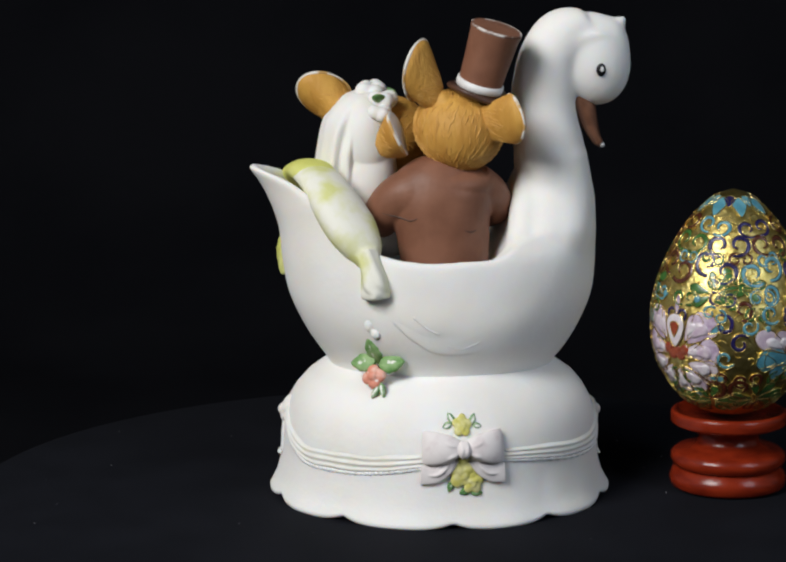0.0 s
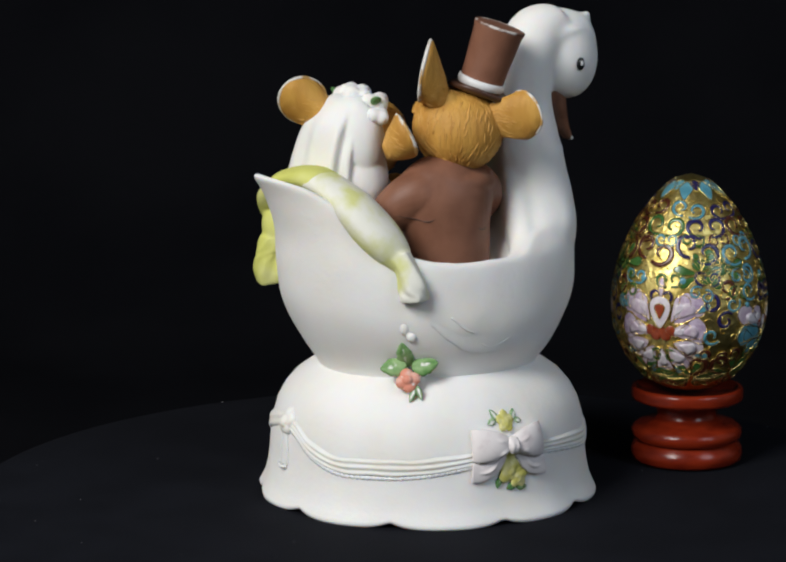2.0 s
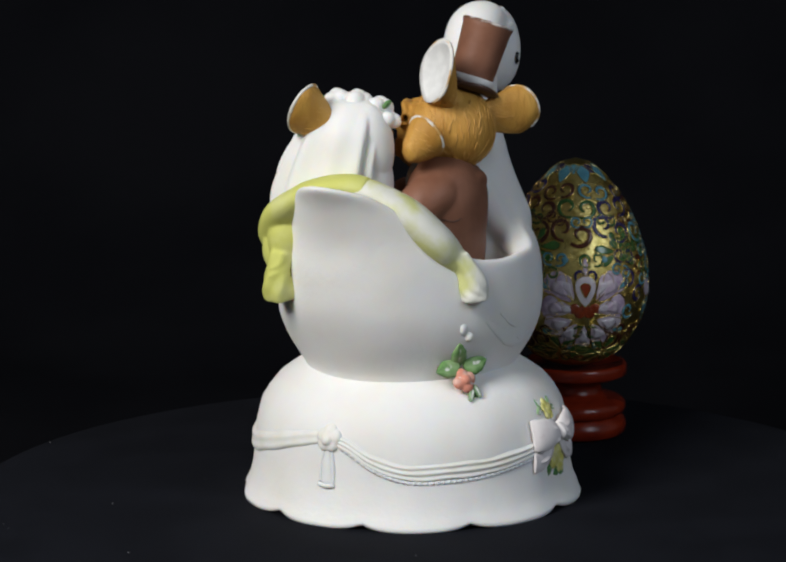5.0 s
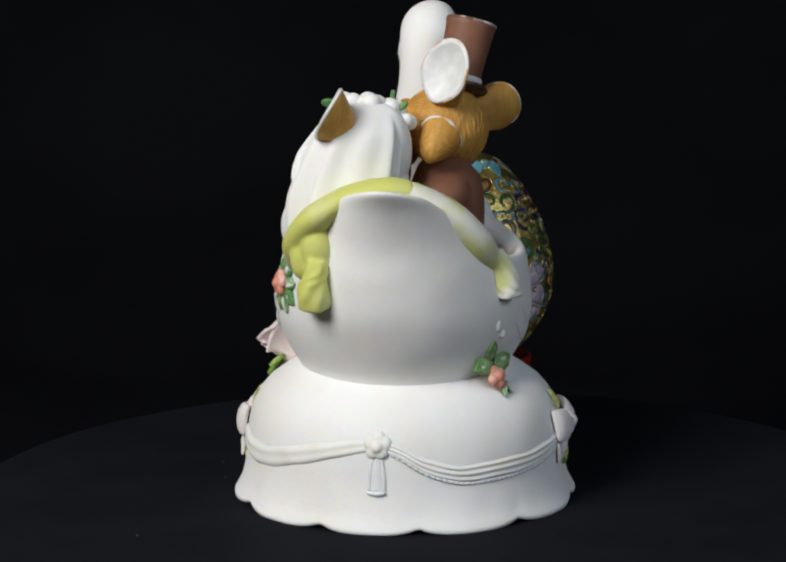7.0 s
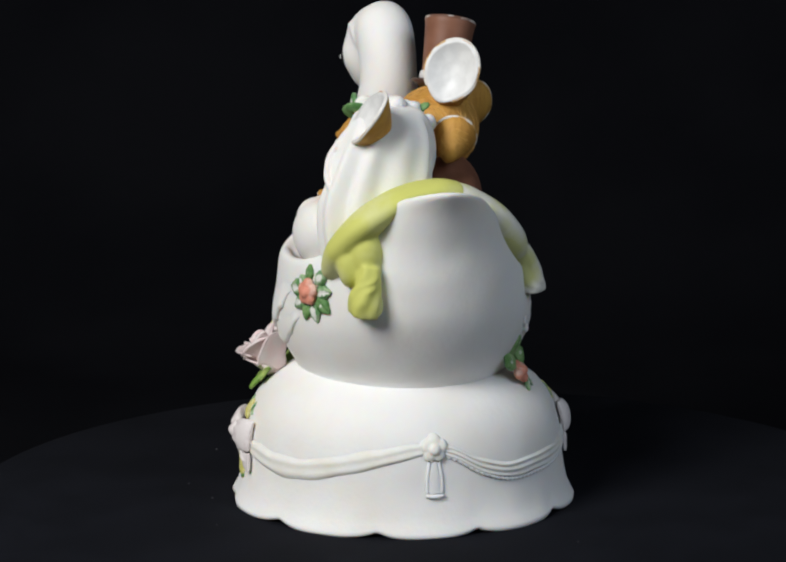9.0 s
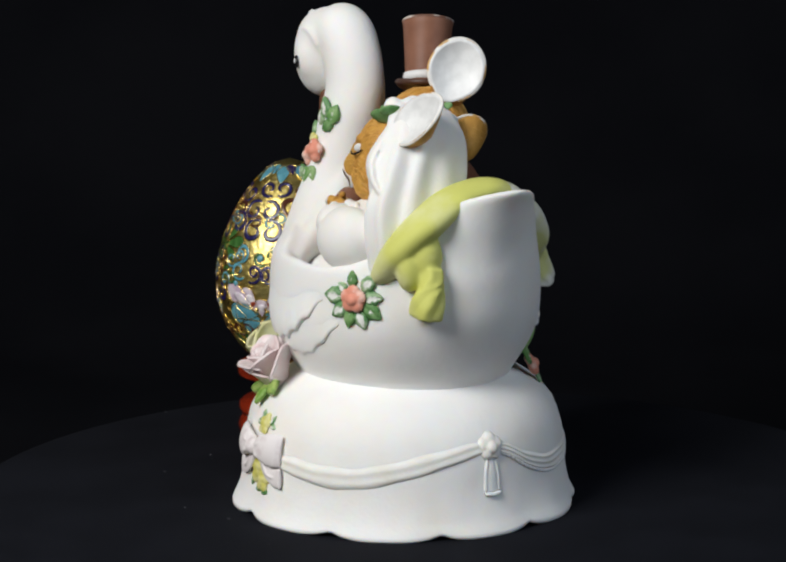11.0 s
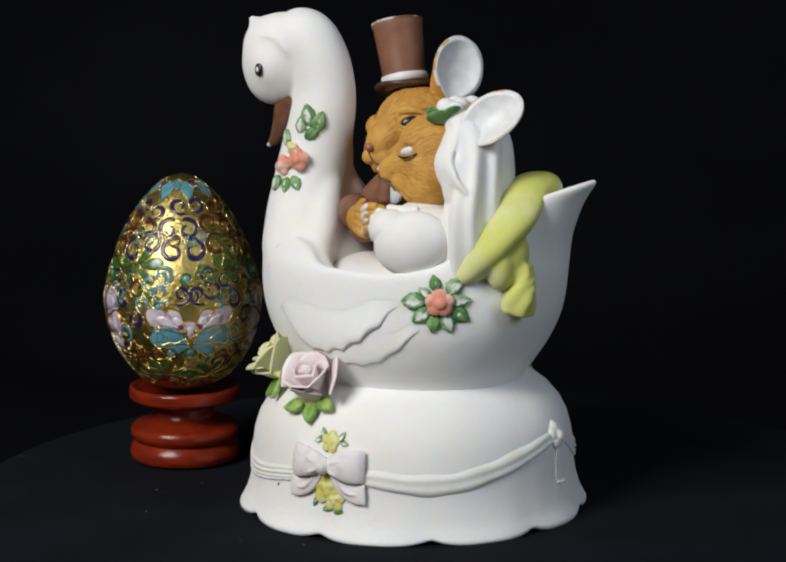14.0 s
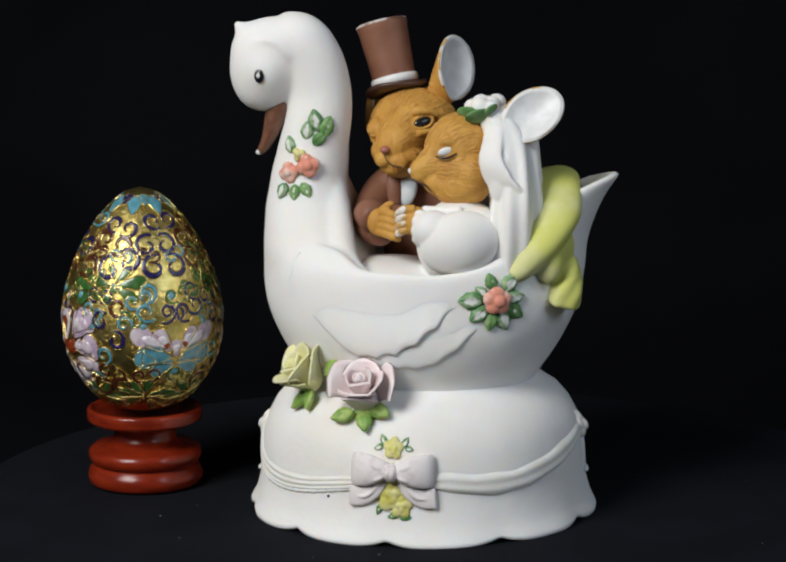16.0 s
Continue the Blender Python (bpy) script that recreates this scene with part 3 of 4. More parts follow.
    for k in range(4):
        tube(bm, [(11.2, 14.0 + k * 0.4, 89.6 - k * 1.7, 1.2), (8.6, 17.0 + k * 0.5, 90.4 - k * 2.0, 1.3), (5.8, 18.6 + k * 0.5, 89.6 - k * 2.0, 1.15), (4.4, 18.2 + k * 0.4, 88.6 - k * 1.9, 0.7)], n=12, seg=12)
    blob(bm, (11.4, 13.4, 87.0), (3.4, 3.2, 4.2))
    tube(bm, [(10.4, 15.2, 90.6, 1.2), (8.0, 16.4, 92.6, 1.1), (6.6, 16.8, 93.0, 0.6)], n=8, seg=10)
    part("paw", bm, FUR, g, "clasped ochre paw", voxel=0.25, soften=1)
    bm = bmesh.new()
    tube(bm, [(15.0, 8.6, 89.6, 4.6), (13.4, 11.4, 88.0, 4.7), (12.4, 12.8, 87.4, 4.2)], n=10, seg=24)
    part("cuff", bm, BROWN, g, "brown coat cuff", uneven=0.6)
    return g


def bride():
    b = new("bride_mouse")
    b.parent = ornament
    b["label"] = "ochre mouse in a white gown and veil"
    bm = bmesh.new()
    hc, hr = (-12.6, 11.2, 108.2), (11.0, 10.6, 11.0)
    blob(bm, hc, hr, seg=36, rings=24)
    tube(bm, [(-9, 14, 106, 8.2), (-4.4, 16.4, 104.2, 5.4), (0.0, 18.0, 102.9, 3.0), (1.6, 18.4, 102.7, 1.8)], n=20, seg=20)
    blob(bm, (-7.6, 17.0, 99.8), (5.6, 5.0, 4.4))
    blob(bm, (-9.0, 18.0, 110.8), (3.8, 2.6, 2.0))
    blob(bm, (-12.5, 17.0, 103), (8.8, 6.2, 7.4))
    blob(bm, (-13.0, 17.6, 98.8), (8.6, 6.0, 5.8))
    blob(bm, (-16.5, 18.0, 102.0), (6.0, 6.2, 7.0))
    blob(bm, (-1.4, 18.0, 101.6), (3.0, 2.9, 2.4))
    tube(bm, [(-12.6, 19.6, 111.0, 0.9), (-9.6, 20.6, 111.6, 1.3), (-6.4, 19.6, 110.8, 0.9)], n=16, seg=12)
    tube(bm, [(-9.0, 18.0, 110.0, 3.4), (-4.6, 17.2, 107.0, 3.2), (-0.6, 17.6, 104.0, 2.2)], n=16, seg=16)
    head = part("head", bm, FUR, b, "ochre furred mouse head leaning on the other", voxel=0.5, soften=3, uneven=0.8)
    bm = bmesh.new()
    blob(bm, (0.7, 18.3, 102.9), (1.5, 1.3, 1.2))
    part("nose", bm, BOW, head, "pale nose")
    bm = bmesh.new()
    blob(bm, (-9.2, 20.9, 109.0), (2.6, 0.8, 1.3), (-12, 16, 8), 20, 12)
    part("eyelid", bm, WHITE, head, "closed white eyelid")
    bm = bmesh.new()
    tube(bm, [(-12.2, 21.9, 108.6, 0.2), (-10.4, 22.7, 107.6, 0.34), (-8.4, 22.8, 107.2, 0.34), (-6.2, 22.0, 107.6, 0.2)], n=12, seg=8)
    part("lash", bm, BLACK, head, "dark lash line")
    bm = bmesh.new()
    tube(bm, [(1.4, 20.2, 101.2, 0.15), (-1.2, 20.9, 100.0, 0.28), (-3.4, 21.2, 99.0, 0.28), (-5.2, 21.8, 97.2, 0.16)], n=12, seg=8)
    part("mouth", bm, BROWN_DARK, head, "thin dark mouth line")
    tufts(head, (-12.0, 13.0, 106), (0.7, 18.3, 102.9), 700, 8, long=3.0, clear=4.5, keep=lambda p: (p - Vector((-9.2, 21, 109))).length > 3.6)
    ear(b, (-32.8, 15.4, 118.2), 95, 27, 7.0, 10.4, -50, (-24.5, 9.5, 110.0), "round ochre ear with a white hollow")
    ear(b, (-15.6, -12.4, 109.8), -14, 22, 6.3, 7.0, 10, (-20.0, -9.4, 105.0), "ochre ear turned forward")
    # veil: folds falling to the boat's rim
    bm = bmesh.new()
    line = smooth_line([(-19, 8.5, 121.6, 3.5, 4.5), (-22, 9.0, 119.6, 6.0, 9), (-26.2, 9.8, 113, 7.6, 12.2), (-28.6, 12, 104, 7.0, 14), (-29.0, 14.6, 94, 7.6, 15.4),
                        (-28.6, 15.6, 84, 7.8, 14.6), (-27.6, 15.2, 74, 7.2, 13.2)], 40)
    rows = []
    for k, q in enumerate(line):
        u = k / 39
        row = []
        for i in range(96):
            a = 2 * math.pi * i / 96
            f = 1 + 0.105 * min(1, u * 2.2) * math.sin(9 * a + 1.8 * math.sin(3 * u)) * (0.65 + 0.35 * math.sin(3 * a))
            row.append((q[0] + q[3] * f * math.cos(a), q[1] + q[4] * f * math.sin(a), q[2]))
        rows.append(row)
    grid(bm, rows)
    blob(bm, (-21.5, 2.0, 108), (7.4, 7.4, 12.5), (0, -8, 0))
    blob(bm, (-20.5, 3.6, 96), (8, 8, 15))
    # free front edge, rippled
    blob(bm, (-22.6, 20.0, 106.5), (2.8, 4.6, 8.5))
    blob(bm, (-25.6, 23.6, 100.8), (4.0, 3.6, 7.6))
    tube(bm, [(-22.6, 17.5, 117.5, 0.9, 2.6), (-22.4, 21.6, 112.5, 1.1, 3.2), (-22.2, 25.0, 107.0, 1.2, 3.8), (-24.6, 25.9, 102.0, 1.2, 4.4), (-28.6, 25.9, 98.6, 1.1, 3.6), (-31.4, 24.6, 96.6, 0.7, 2.0)], n=44, seg=20, up=(-1, 0.5, 0))
    tube(bm, [(-24.6, 23.2, 103.0, 1.2, 3.0), (-29.6, 24.6, 97.6, 1.6, 3.0), (-29.4, 25.8, 93.4, 1.6, 3.0), (-26.8, 27.0, 89.6, 0.9, 1.4)], n=30, seg=18, up=(-1, 0.5, 0))
    tube(bm, [(-31.4, 21.6, 95.0, 1.4, 3.0), (-29.4, 23.2, 87.0, 1.6, 3.4), (-27.6, 25.4, 80.0, 1.8, 3.6), (-27.0, 26.0, 75.0, 1.5, 3.0)], n=30, seg=18, up=(-1, 0.5, 0))
    part("veil", bm, PORCELAIN, b, "white pleated veil", voxel=0.45, soften=4, uneven=0.7)
    # gown, puffed sleeve and cuff
    bm = bmesh.new()
    blob(bm, (-13, 17, 82), (13, 13, 13))
    blob(bm, (8, 8, 70), (18, 18, 6))
    part("gown", bm, PORCELAIN, b, "white gown filling the boat", voxel=0.6, soften=4)
    bm = bmesh.new()
    blob(bm, (-13.6, 27.6, 83.4), (11.4, 7.4, 9.2), (0, 12, 8))
    blob(bm, (-16.5, 21.0, 89.0), (8.0, 6.0, 4.4))
    blob(bm, (-6.0, 26.4, 87), (6.2, 6.4, 5.6))
    for k in range(9):
        a = 2 * math.pi * k / 9
        blob(bm, (-2.2 + 0.8 * math.cos(a), 24.6 + 3.6 * math.cos(a), 87.2 + 4.0 * math.sin(a)), (1.7, 1.6, 1.6), seg=12, rings=8)
    part("sleeve", bm, PORCELAIN, b, "puffed white sleeve with a frilled cuff", voxel=0.45, soften=3, uneven=0.9)
    bm = bmesh.new()
    for k in range(4):
        tube(bm, [(-0.4, 23.6 - k * 0.2, 92.6 - k * 1.9, 1.3), (2.6, 23.8 - k * 0.2, 92.4 - k * 2.0, 1.35), (4.6, 22.4 - k * 0.2, 90.8 - k * 1.9, 1.2), (5.0, 20.8, 89.4 - k * 1.8, 0.8)], n=12, seg=12)
    blob(bm, (-0.6, 22.4, 88.8), (3.4, 3.2, 4.4))
    paw = part("paw", bm, FUR, b, "ochre paw with worn fingers", voxel=0.25, soften=1)
    bm = bmesh.new()
    for k in range(4):
        tube(bm, [(0.4, 24.0 - k * 0.2, 93.0 - k * 1.95, 0.5), (2.6, 24.1 - k * 0.2, 92.5 - k * 2.0, 1.15), (4.4, 22.9 - k * 0.2, 91.0 - k * 1.9, 1.15), (5.2, 21.2 - k * 0.2, 89.6 - k * 1.8, 0.6)], n=12, seg=10)
    part("worn_knuckle", bm, FUR_WORN, paw, "white rubbed knuckles")
    # lace at the throat
    bm = bmesh.new()
    for k in range(9):
        u = k / 8
        blob(bm, (-3.4 - 9.5 * u, 21.0 + 3.6 * u, 91.6 + 0.8 * u * u), (1.7, 1.5, 1.7), (0, 0, 40 * k), seg=14, rings=9)
    part("lace", bm, PORCELAIN, b, "frilled white lace at the throat", voxel=0.3, soften=1)
    # blossoms and leaves on the head
    for c, r in (((-19.6, 13.4, 120.6), 4.4), ((-20.0, 7.2, 120.6), 4.6), ((-17.0, 1.6, 119.0), 4.2), ((-18.4, -2.8, 115.6), 3.4)):
        bm = bmesh.new()
        for k in range(4):
            a = 2 * math.pi * k / 4 + c[0]
            blob(bm, (c[0] + 0.5 * r * math.cos(a), c[1] + 0.5 * r * math.sin(a), c[2] + 0.5 * math.sin(2 * a)), (0.66 * r, 0.66 * r, 0.7 * r), (20 * math.sin(a), 20 * math.cos(a), 0), seg=14, rings=9)
        part("blossom", bm, PORCELAIN, b, "white blossom", voxel=0.4, soften=9)
    for c, tn, s in (((-18.6, 18.0, 118.8), (50, 0, 30), (4.8, 3.0, 0.9)), ((-15.2, 15.6, 119.4), (55, 0, -20), (4.0, 2.4, 0.9)), ((-21.6, 18.2, 120.8), (50, 0, 70), (3.4, 2.0, 0.9)), ((-18.4, -2.2, 120.0), (-40, 20, 40), (2.8, 1.7, 0.9))):
        bm = bmesh.new()
        blob(bm, c, s, tn, 16, 10)
        part("leaf", bm, LEAF, b, "green leaf in the hair")
    return b


groom()
bride()


def scarf():
    def hem(bm, pts):
        tube(bm, pts, n=20, seg=20, flute=0.10, lobes=5)
    bm = bmesh.new()
    tube(bm, [(-28.5, 27.4, 74.0, 3.0, 2.6), (-31.5, 26, 77, 5.4, 4.2), (-35.6, 23, 83, 7.6, 5.0), (-39.2, 17.5, 90.5, 8.4, 4.8), (-39.8, 9.5, 96.6, 7.4, 3.8), (-39, -1, 98.6, 6.6, 3.4), (-37.4, -7, 97.4, 6.6, 3.6)], n=60, seg=24, up=(0, 0, 1))
    blob(bm, (-41.0, 19.0, 81.5), (5.0, 5.0, 7.0))
    blob(bm, (-37.4, 21.8, 80.0), (6.2, 4.8, 8.6), (0, 20, -40))
    hem(bm, [(-43.6, 18.6, 78, 3.4), (-44.6, 19.0, 73.5, 3.5), (-43.8, 19.6, 69, 4.6), (-42.8, 19.8, 64.8, 4.4)])
    s = part("scarf", bm, SCARF, ornament, "lime green scarf draped over the tail", voxel=0.5, soften=9, uneven=1.4)
    bm = bmesh.new()
    tube(bm, [(-38.6, -3, 98.2, 6.4, 3.2), (-36.4, -9, 96.2, 7.2, 3.8), (-33, -15, 91.5, 8.2, 4.8), (-29, -21.5, 85, 8.6, 5.4), (-26, -26.5, 79.5, 7.0, 4.8), (-24.4, -30, 75.5, 3.6, 3.2)], n=50, seg=24, up=(0, 0, 1))
    hem(bm, [(-25.2, -29.6, 78, 3.6), (-24, -32.2, 74, 3.2), (-23, -33.6, 69.5, 4.0), (-22.6, -33.8, 65.6, 4.0)])
    part("pale_end", bm, SCARF_PALE, s, "paler worn end of the scarf", voxel=0.5, soften=4, uneven=1.4)
    return s


scarf()


# ---- relief and flowers: drawn flat in (right, up, outwards), then laid on a surface ----
def on_base(az, z0):
    def place(u, v, n):
        z = min(max(z0 + v, 0.2), 41)
        a = radians(az) + u / max(base_r(z), 20)
        r = base_r(z) + n
        return Vector((r * math.cos(a), r * math.sin(a), z))
    return place


def on_hull(az, z0):
    def place(u, v, n):
        a = radians(az) + u / 40
        return hull(a, z0 + v, n)
    return place


def on_plane(c, normal, turn=0):
    """A flat place at c whose outward way is normal."""
    nv = Vector(normal).normalized()
    uv = Vector((0, 0, 1)).cross(nv).normalized()
    vv = nv.cross(uv)

    def place(u, v, n):
        a = radians(turn)
        return Vector(c) + uv * (u * math.cos(a) - v * math.sin(a)) + vv * (u * math.sin(a) + v * math.cos(a)) + nv * n
    return place


def lay(bm, place):
    for v in bm.verts:
        v.co = place(*v.co)
    return bm


def leaf(place, u, v, turn, length, width, mat, parent, lift=0.5, thick=0.9, name="leaf"):
    """A pillowed leaf with a midrib furrow, pointing along turn (degrees from right)."""
    bm = bmesh.new()
    c, s = math.cos(radians(turn)), math.sin(radians(turn))
    n, m = 14, 8
    top, bot = [], []
    for i in range(n + 1):
        t = i / n
        w = width / 2 * math.sin(math.pi * t ** 0.8) ** 0.75 * (1 + 0.06 * math.sin(22 * t))
        w = max(w, 0.05)
        ra, rb = [], []
        for k in range(m + 1):
            q = -1 + 2 * k / m
            x, y = length * (t - 0.5), q * w
            h = lift + thick * (1 - q * q) * math.sin(math.pi * min(0.97, t + 0.03)) ** 0.5 - 0.45 * thick * math.exp(-(q * 4) ** 2)
            ra.append((u + c * x - s * y, v + s * x + c * y, h))
            rb.append((u + c * x - s * y, v + s * x + c * y, lift - 0.9))
        top.append(ra)
        bot.append(rb)
    grid(bm, [a + list(reversed(b)) for a, b in zip(top, bot)])
    layer = bm.verts.layers.float.new("rubbed")
    bm.verts.ensure_lookup_table()
    for k, v in enumerate(bm.verts):
        i, j = divmod(k, 2 * m + 2)
        q = -1 + 2 * min(j, m) / m
        v[layer] = max(0.0, 1 - 1.5 * abs(q)) ** 0.5 * math.sin(math.pi * min(1, i / n)) ** 0.6 if j <= m else 0.0
    return part(name, lay(bm, place), mat, parent)


def rosette(place, u, v, r, mat, parent, name="rose", lab="", petals=5, lift=0.6):
    """A small modelled rose: a bud wrapped in rounded petals."""
    bm = bmesh.new()
    for k in range(petals):
        a = 2 * math.pi * k / petals + 0.3
        blob(bm, (u + 0.52 * r * math.cos(a), v + 0.52 * r * math.sin(a), lift + 0.25 * r), (0.60 * r, 0.60 * r, 0.42 * r), seg=16, rings=10)
    blob(bm, (u, v, lift + 0.5 * r), (0.50 * r, 0.50 * r, 0.46 * r), seg=16, rings=10)
    return part(name, lay(bm, place), mat, parent, lab, voxel=0.28, soften=3)


def tall_rose(c, axis, r, mat, name, lab, turn=0, closed=0.0, calyx=LEAF):
    """An open rose of thin curled petals on a short calyx."""
    rose = new(name)
    rose.parent = ornament
    rose["label"] = lab
    place = on_plane(c, axis, turn)
    for ring, (angles, base_rad, top_rad, high, span, low) in enumerate((((32, 148), 0.40, 1.12, 0.76, 52, -0.75), ((270,), 0.40, 0.82, 0.60, 62, -0.75), ((265, 352, 92), 0.36, 0.74, 0.84, 62, -0.35),
                                                                       ((40, 160, 285), 0.22, 0.44, 0.92, 72, -0.2))):
        for a0 in angles:
            bm = bmesh.new()
            inner, outer = [], []
            n, m = 12, 16
            for i in range(n + 1):
                t = i / n
                ra, rb = [], []
                for j in range(m + 1):
                    q = -1 + 2 * j / m
                    a = radians(a0 + span * q * (0.55 + 0.45 * t))
                    top = 1 - (0.46 * abs(q) ** 1.5 if ring < 2 else 0.34 * abs(q) ** 2.4)
                    hh = low + (high - low) * t * top
                    rr = base_rad + (top_rad * (1 - closed) - base_rad) * t ** 1.3 + (0.16 * t ** 5 if ring in (0, 2) else 0) - 0.05 * q * q * t
                    for row, d in ((ra, 0.0), (rb, 0.075)):
                        row.append((r * (rr + d) * math.cos(a), r * (rr + d) * math.sin(a), r * (hh - (d * 0.6 if t > 0.9 else 0))))
                inner.append(ra)
                outer.append(rb)
            grid(bm, [x + list(reversed(y)) for x, y in zip(inner, outer)])
            part("petal", lay(bm, place), mat, rose)
    bm = bmesh.new()
    blob(bm, (0, 0, -0.45 * r), (0.55 * r, 0.55 * r, 0.5 * r))
    part("calyx", lay(bm, place), mat, rose)
    bm = bmesh.new()
    blob(bm, (0, 0, 0.5 * r), (0.2 * r, 0.22 * r, 0.42 * r))
    tube(bm, [(0.2 * r * math.cos(a), 0.2 * r * math.sin(a), r * (0.62 + 0.03 * a), 0.05 * r, 0.14 * r) for a in np.linspace(0, 5, 12)], n=30, seg=10)
    part("bud", lay(bm, place), mat, rose)
    return rose


def bow(az, z0):
    """A modelled ribbon bow with a yellow rose and leaves behind it."""
    b = new("bow")
    b.parent = ornament
    b["label"] = "rosy white ribbon bow with yellow roses"
    flat = on_base(az, z0)

    def place(u, v, n):
        return flat(0.9 * u, 0.95 * v, 0.85 * n)
    for s in (-1, 1):
        bm = bmesh.new()
        tube(bm, [(s * 0.8, 0.0, 1.8, 2.3, 1.5), (s * 3.4, 0.2, 2.9, 3.6, 2.0), (s * 7, 0.3, 3.1, 4.7, 1.9), (s * 10.6, 0.2, 2.4, 5.1, 1.5), (s * 12.8, 0.3, 1.2, 4.9, 0.8)], n=26, seg=24, up=(0, 0, 1))
        tube(bm, [(s * 1, 0.4, 3.2, 0.5), (s * 4, 1.5, 4.7, 0.7), (s * 7, 3.0, 4.2, 0.25)], n=14, seg=8)
        tube(bm, [(s * 1, -0.6, 3.2, 0.5), (s * 3.6, -1.8, 4.5, 0.7), (s * 6, -3.0, 4.0, 0.25)], n=14, seg=8)
        part("loop", lay(bm, place), BOW, b, voxel=0.3, soften=2)
        bm = bmesh.new()
        tube(bm, [(s * 2.5, -3.0, 1.2, 1.5, 0.8), (s * 6, -6.5, 1.3, 2.4, 0.8), (s * 9.8, -8.2, 1.2, 2.8, 0.8), (s * 13.6, -8.0, 1.4, 3.3, 0.7)], n=22, seg=18, up=(0, 0, 1))
        tube(bm, [(s * 3.5, -3.4, 1.8, 0.4), (s * 7.5, -7.6, 2.3, 0.5), (s * 12, -8.2, 1.6, 0.3)], n=14, seg=8)
        part("ribbon_end", lay(bm, place), BOW, b, voxel=0.3, soften=2)
    bm = bmesh.new()
    blob(bm, (0, 0, 3.6), (2.3, 2.7, 2.2), seg=20, rings=12)
    for q in (-0.8, 0.8):
        tube(bm, [(q, -2.6, 3.9, 0.4), (q, 0, 5.7, 0.5), (q, 2.6, 3.9, 0.4)], n=12, seg=8)
    part("knot", lay(bm, place), BOW, b, voxel=0.3, soften=2)
    for cu, cv, cr in ((0.2, -7.4, 5.6), (3.0, -10.6, 3.8), (0, 6.4, 3.4)):
        bm = bmesh.new()
        for k in range(5):
            a = radians(72 * k + 17)
            blob(bm, (cu + 0.5 * cr * math.cos(a), cv + 0.5 * cr * math.sin(a), 0.5), (0.52 * cr, 0.44 * cr, 0.8), (8 * math.sin(a), 8 * math.cos(a), 72 * k), seg=16, rings=10)
        for k in range(3):
            a = radians(120 * k + 40)
            blob(bm, (cu + 0.2 * cr * math.cos(a), cv + 0.2 * cr * math.sin(a), 1.0), (0.30 * cr, 0.24 * cr, 0.8), (0, 0, 120 * k), seg=14, rings=8)
        part("yellow_rose", lay(bm, place), YELLOW, b, voxel=0.28, soften=2)
    for u, v, tn, L in ((-3.4, 8.4, 120, 3.6), (-4.8, 6.4, 200, 3.2), (3.6, 8.0, 60, 3.4), (5.0, 6.2, -10, 2.8), (-4.2, -12.0, 250, 3.4), (0.6, -13.4, 200, 4.2), (4.2, -13.8, -10, 4.2)):
        leaf(place, u, v, tn, L, L * 0.62, LEAF if v < 0 else LEAF_PALE, b, lift=0.1, thick=0.9)
    return b


bow(86.3, 21.8)
bow(-88.6, 23.6)

SWAG_LEFT = [(86, 19.5), (104, 18.4), (117, 17.0), (131, 17.2), (146, 19.8), (160, 22.6), (172, 24.8), (180, 25.5)]
SWAG_RIGHT = [(180, 25.5), (187, 23.6), (196, 19.6), (208, 16.8), (222, 17.0), (237, 17.6), (250, 18.8), (271, 21)]
SWAG_FORE = [(-90, 21.5), (-62, 20.3), (-40, 18.6), (-20, 18.8), (0, 22.6), (20, 16), (36, 14.2), (50, 14.6), (68, 16.8), (88, 19)]


def swag(curve, wide, strands, rope, fold):
    az0, az1 = curve[0][0], curve[-1][0]

    def along(off, out, rad, n, twist=0.0):
        pts = []
        for i in range(n + 1):
            az = az0 + (az1 - az0) * i / n
            z = at_z(curve, az) + off * (0.45 + 0.55 * math.sin(math.pi * i / n))
            p = on_base(az, z)(0, 0, out)
            pts.append((*p, rad * (1 + twist * math.sin(i * 1.9))))
        return pts
    bm = bmesh.new()
    rows = []
    for i in range(121):
        az = az0 + (az1 - az0) * i / 120
        half = wide * (0.55 + 0.45 * math.sin(math.pi * i / 120)) * (1 + 0.05 * math.sin(i * 0.31))
        place = on_base(az, at_z(curve, az))
        row = [place(0, -half - 0.5, -0.9)]
        for k in range(25):
            v = -1 + k / 12
            crease = fold * (0.5 + 0.5 * math.cos(math.pi * strands * (v + 1) + 0.5 * math.sin(i * 0.09)))
            row.append(place(0, half * v, (0.95 - crease) * (1 - abs(v) ** 5) - 0.15))
        rows.append(row + [place(0, half + 0.5, -0.9)])
    grid(bm, rows)
    s = part("swag", bm, CREAM, ornament, "draped band of folded ribbon in relief")
    if rope:
        bm = bmesh.new()
        tube(bm, along(-wide - 0.2, -0.1, 0.6, 150, 0.2), n=300, seg=8)
        part("rope", bm, PORCELAIN, s, "twisted rope edge")
    return s


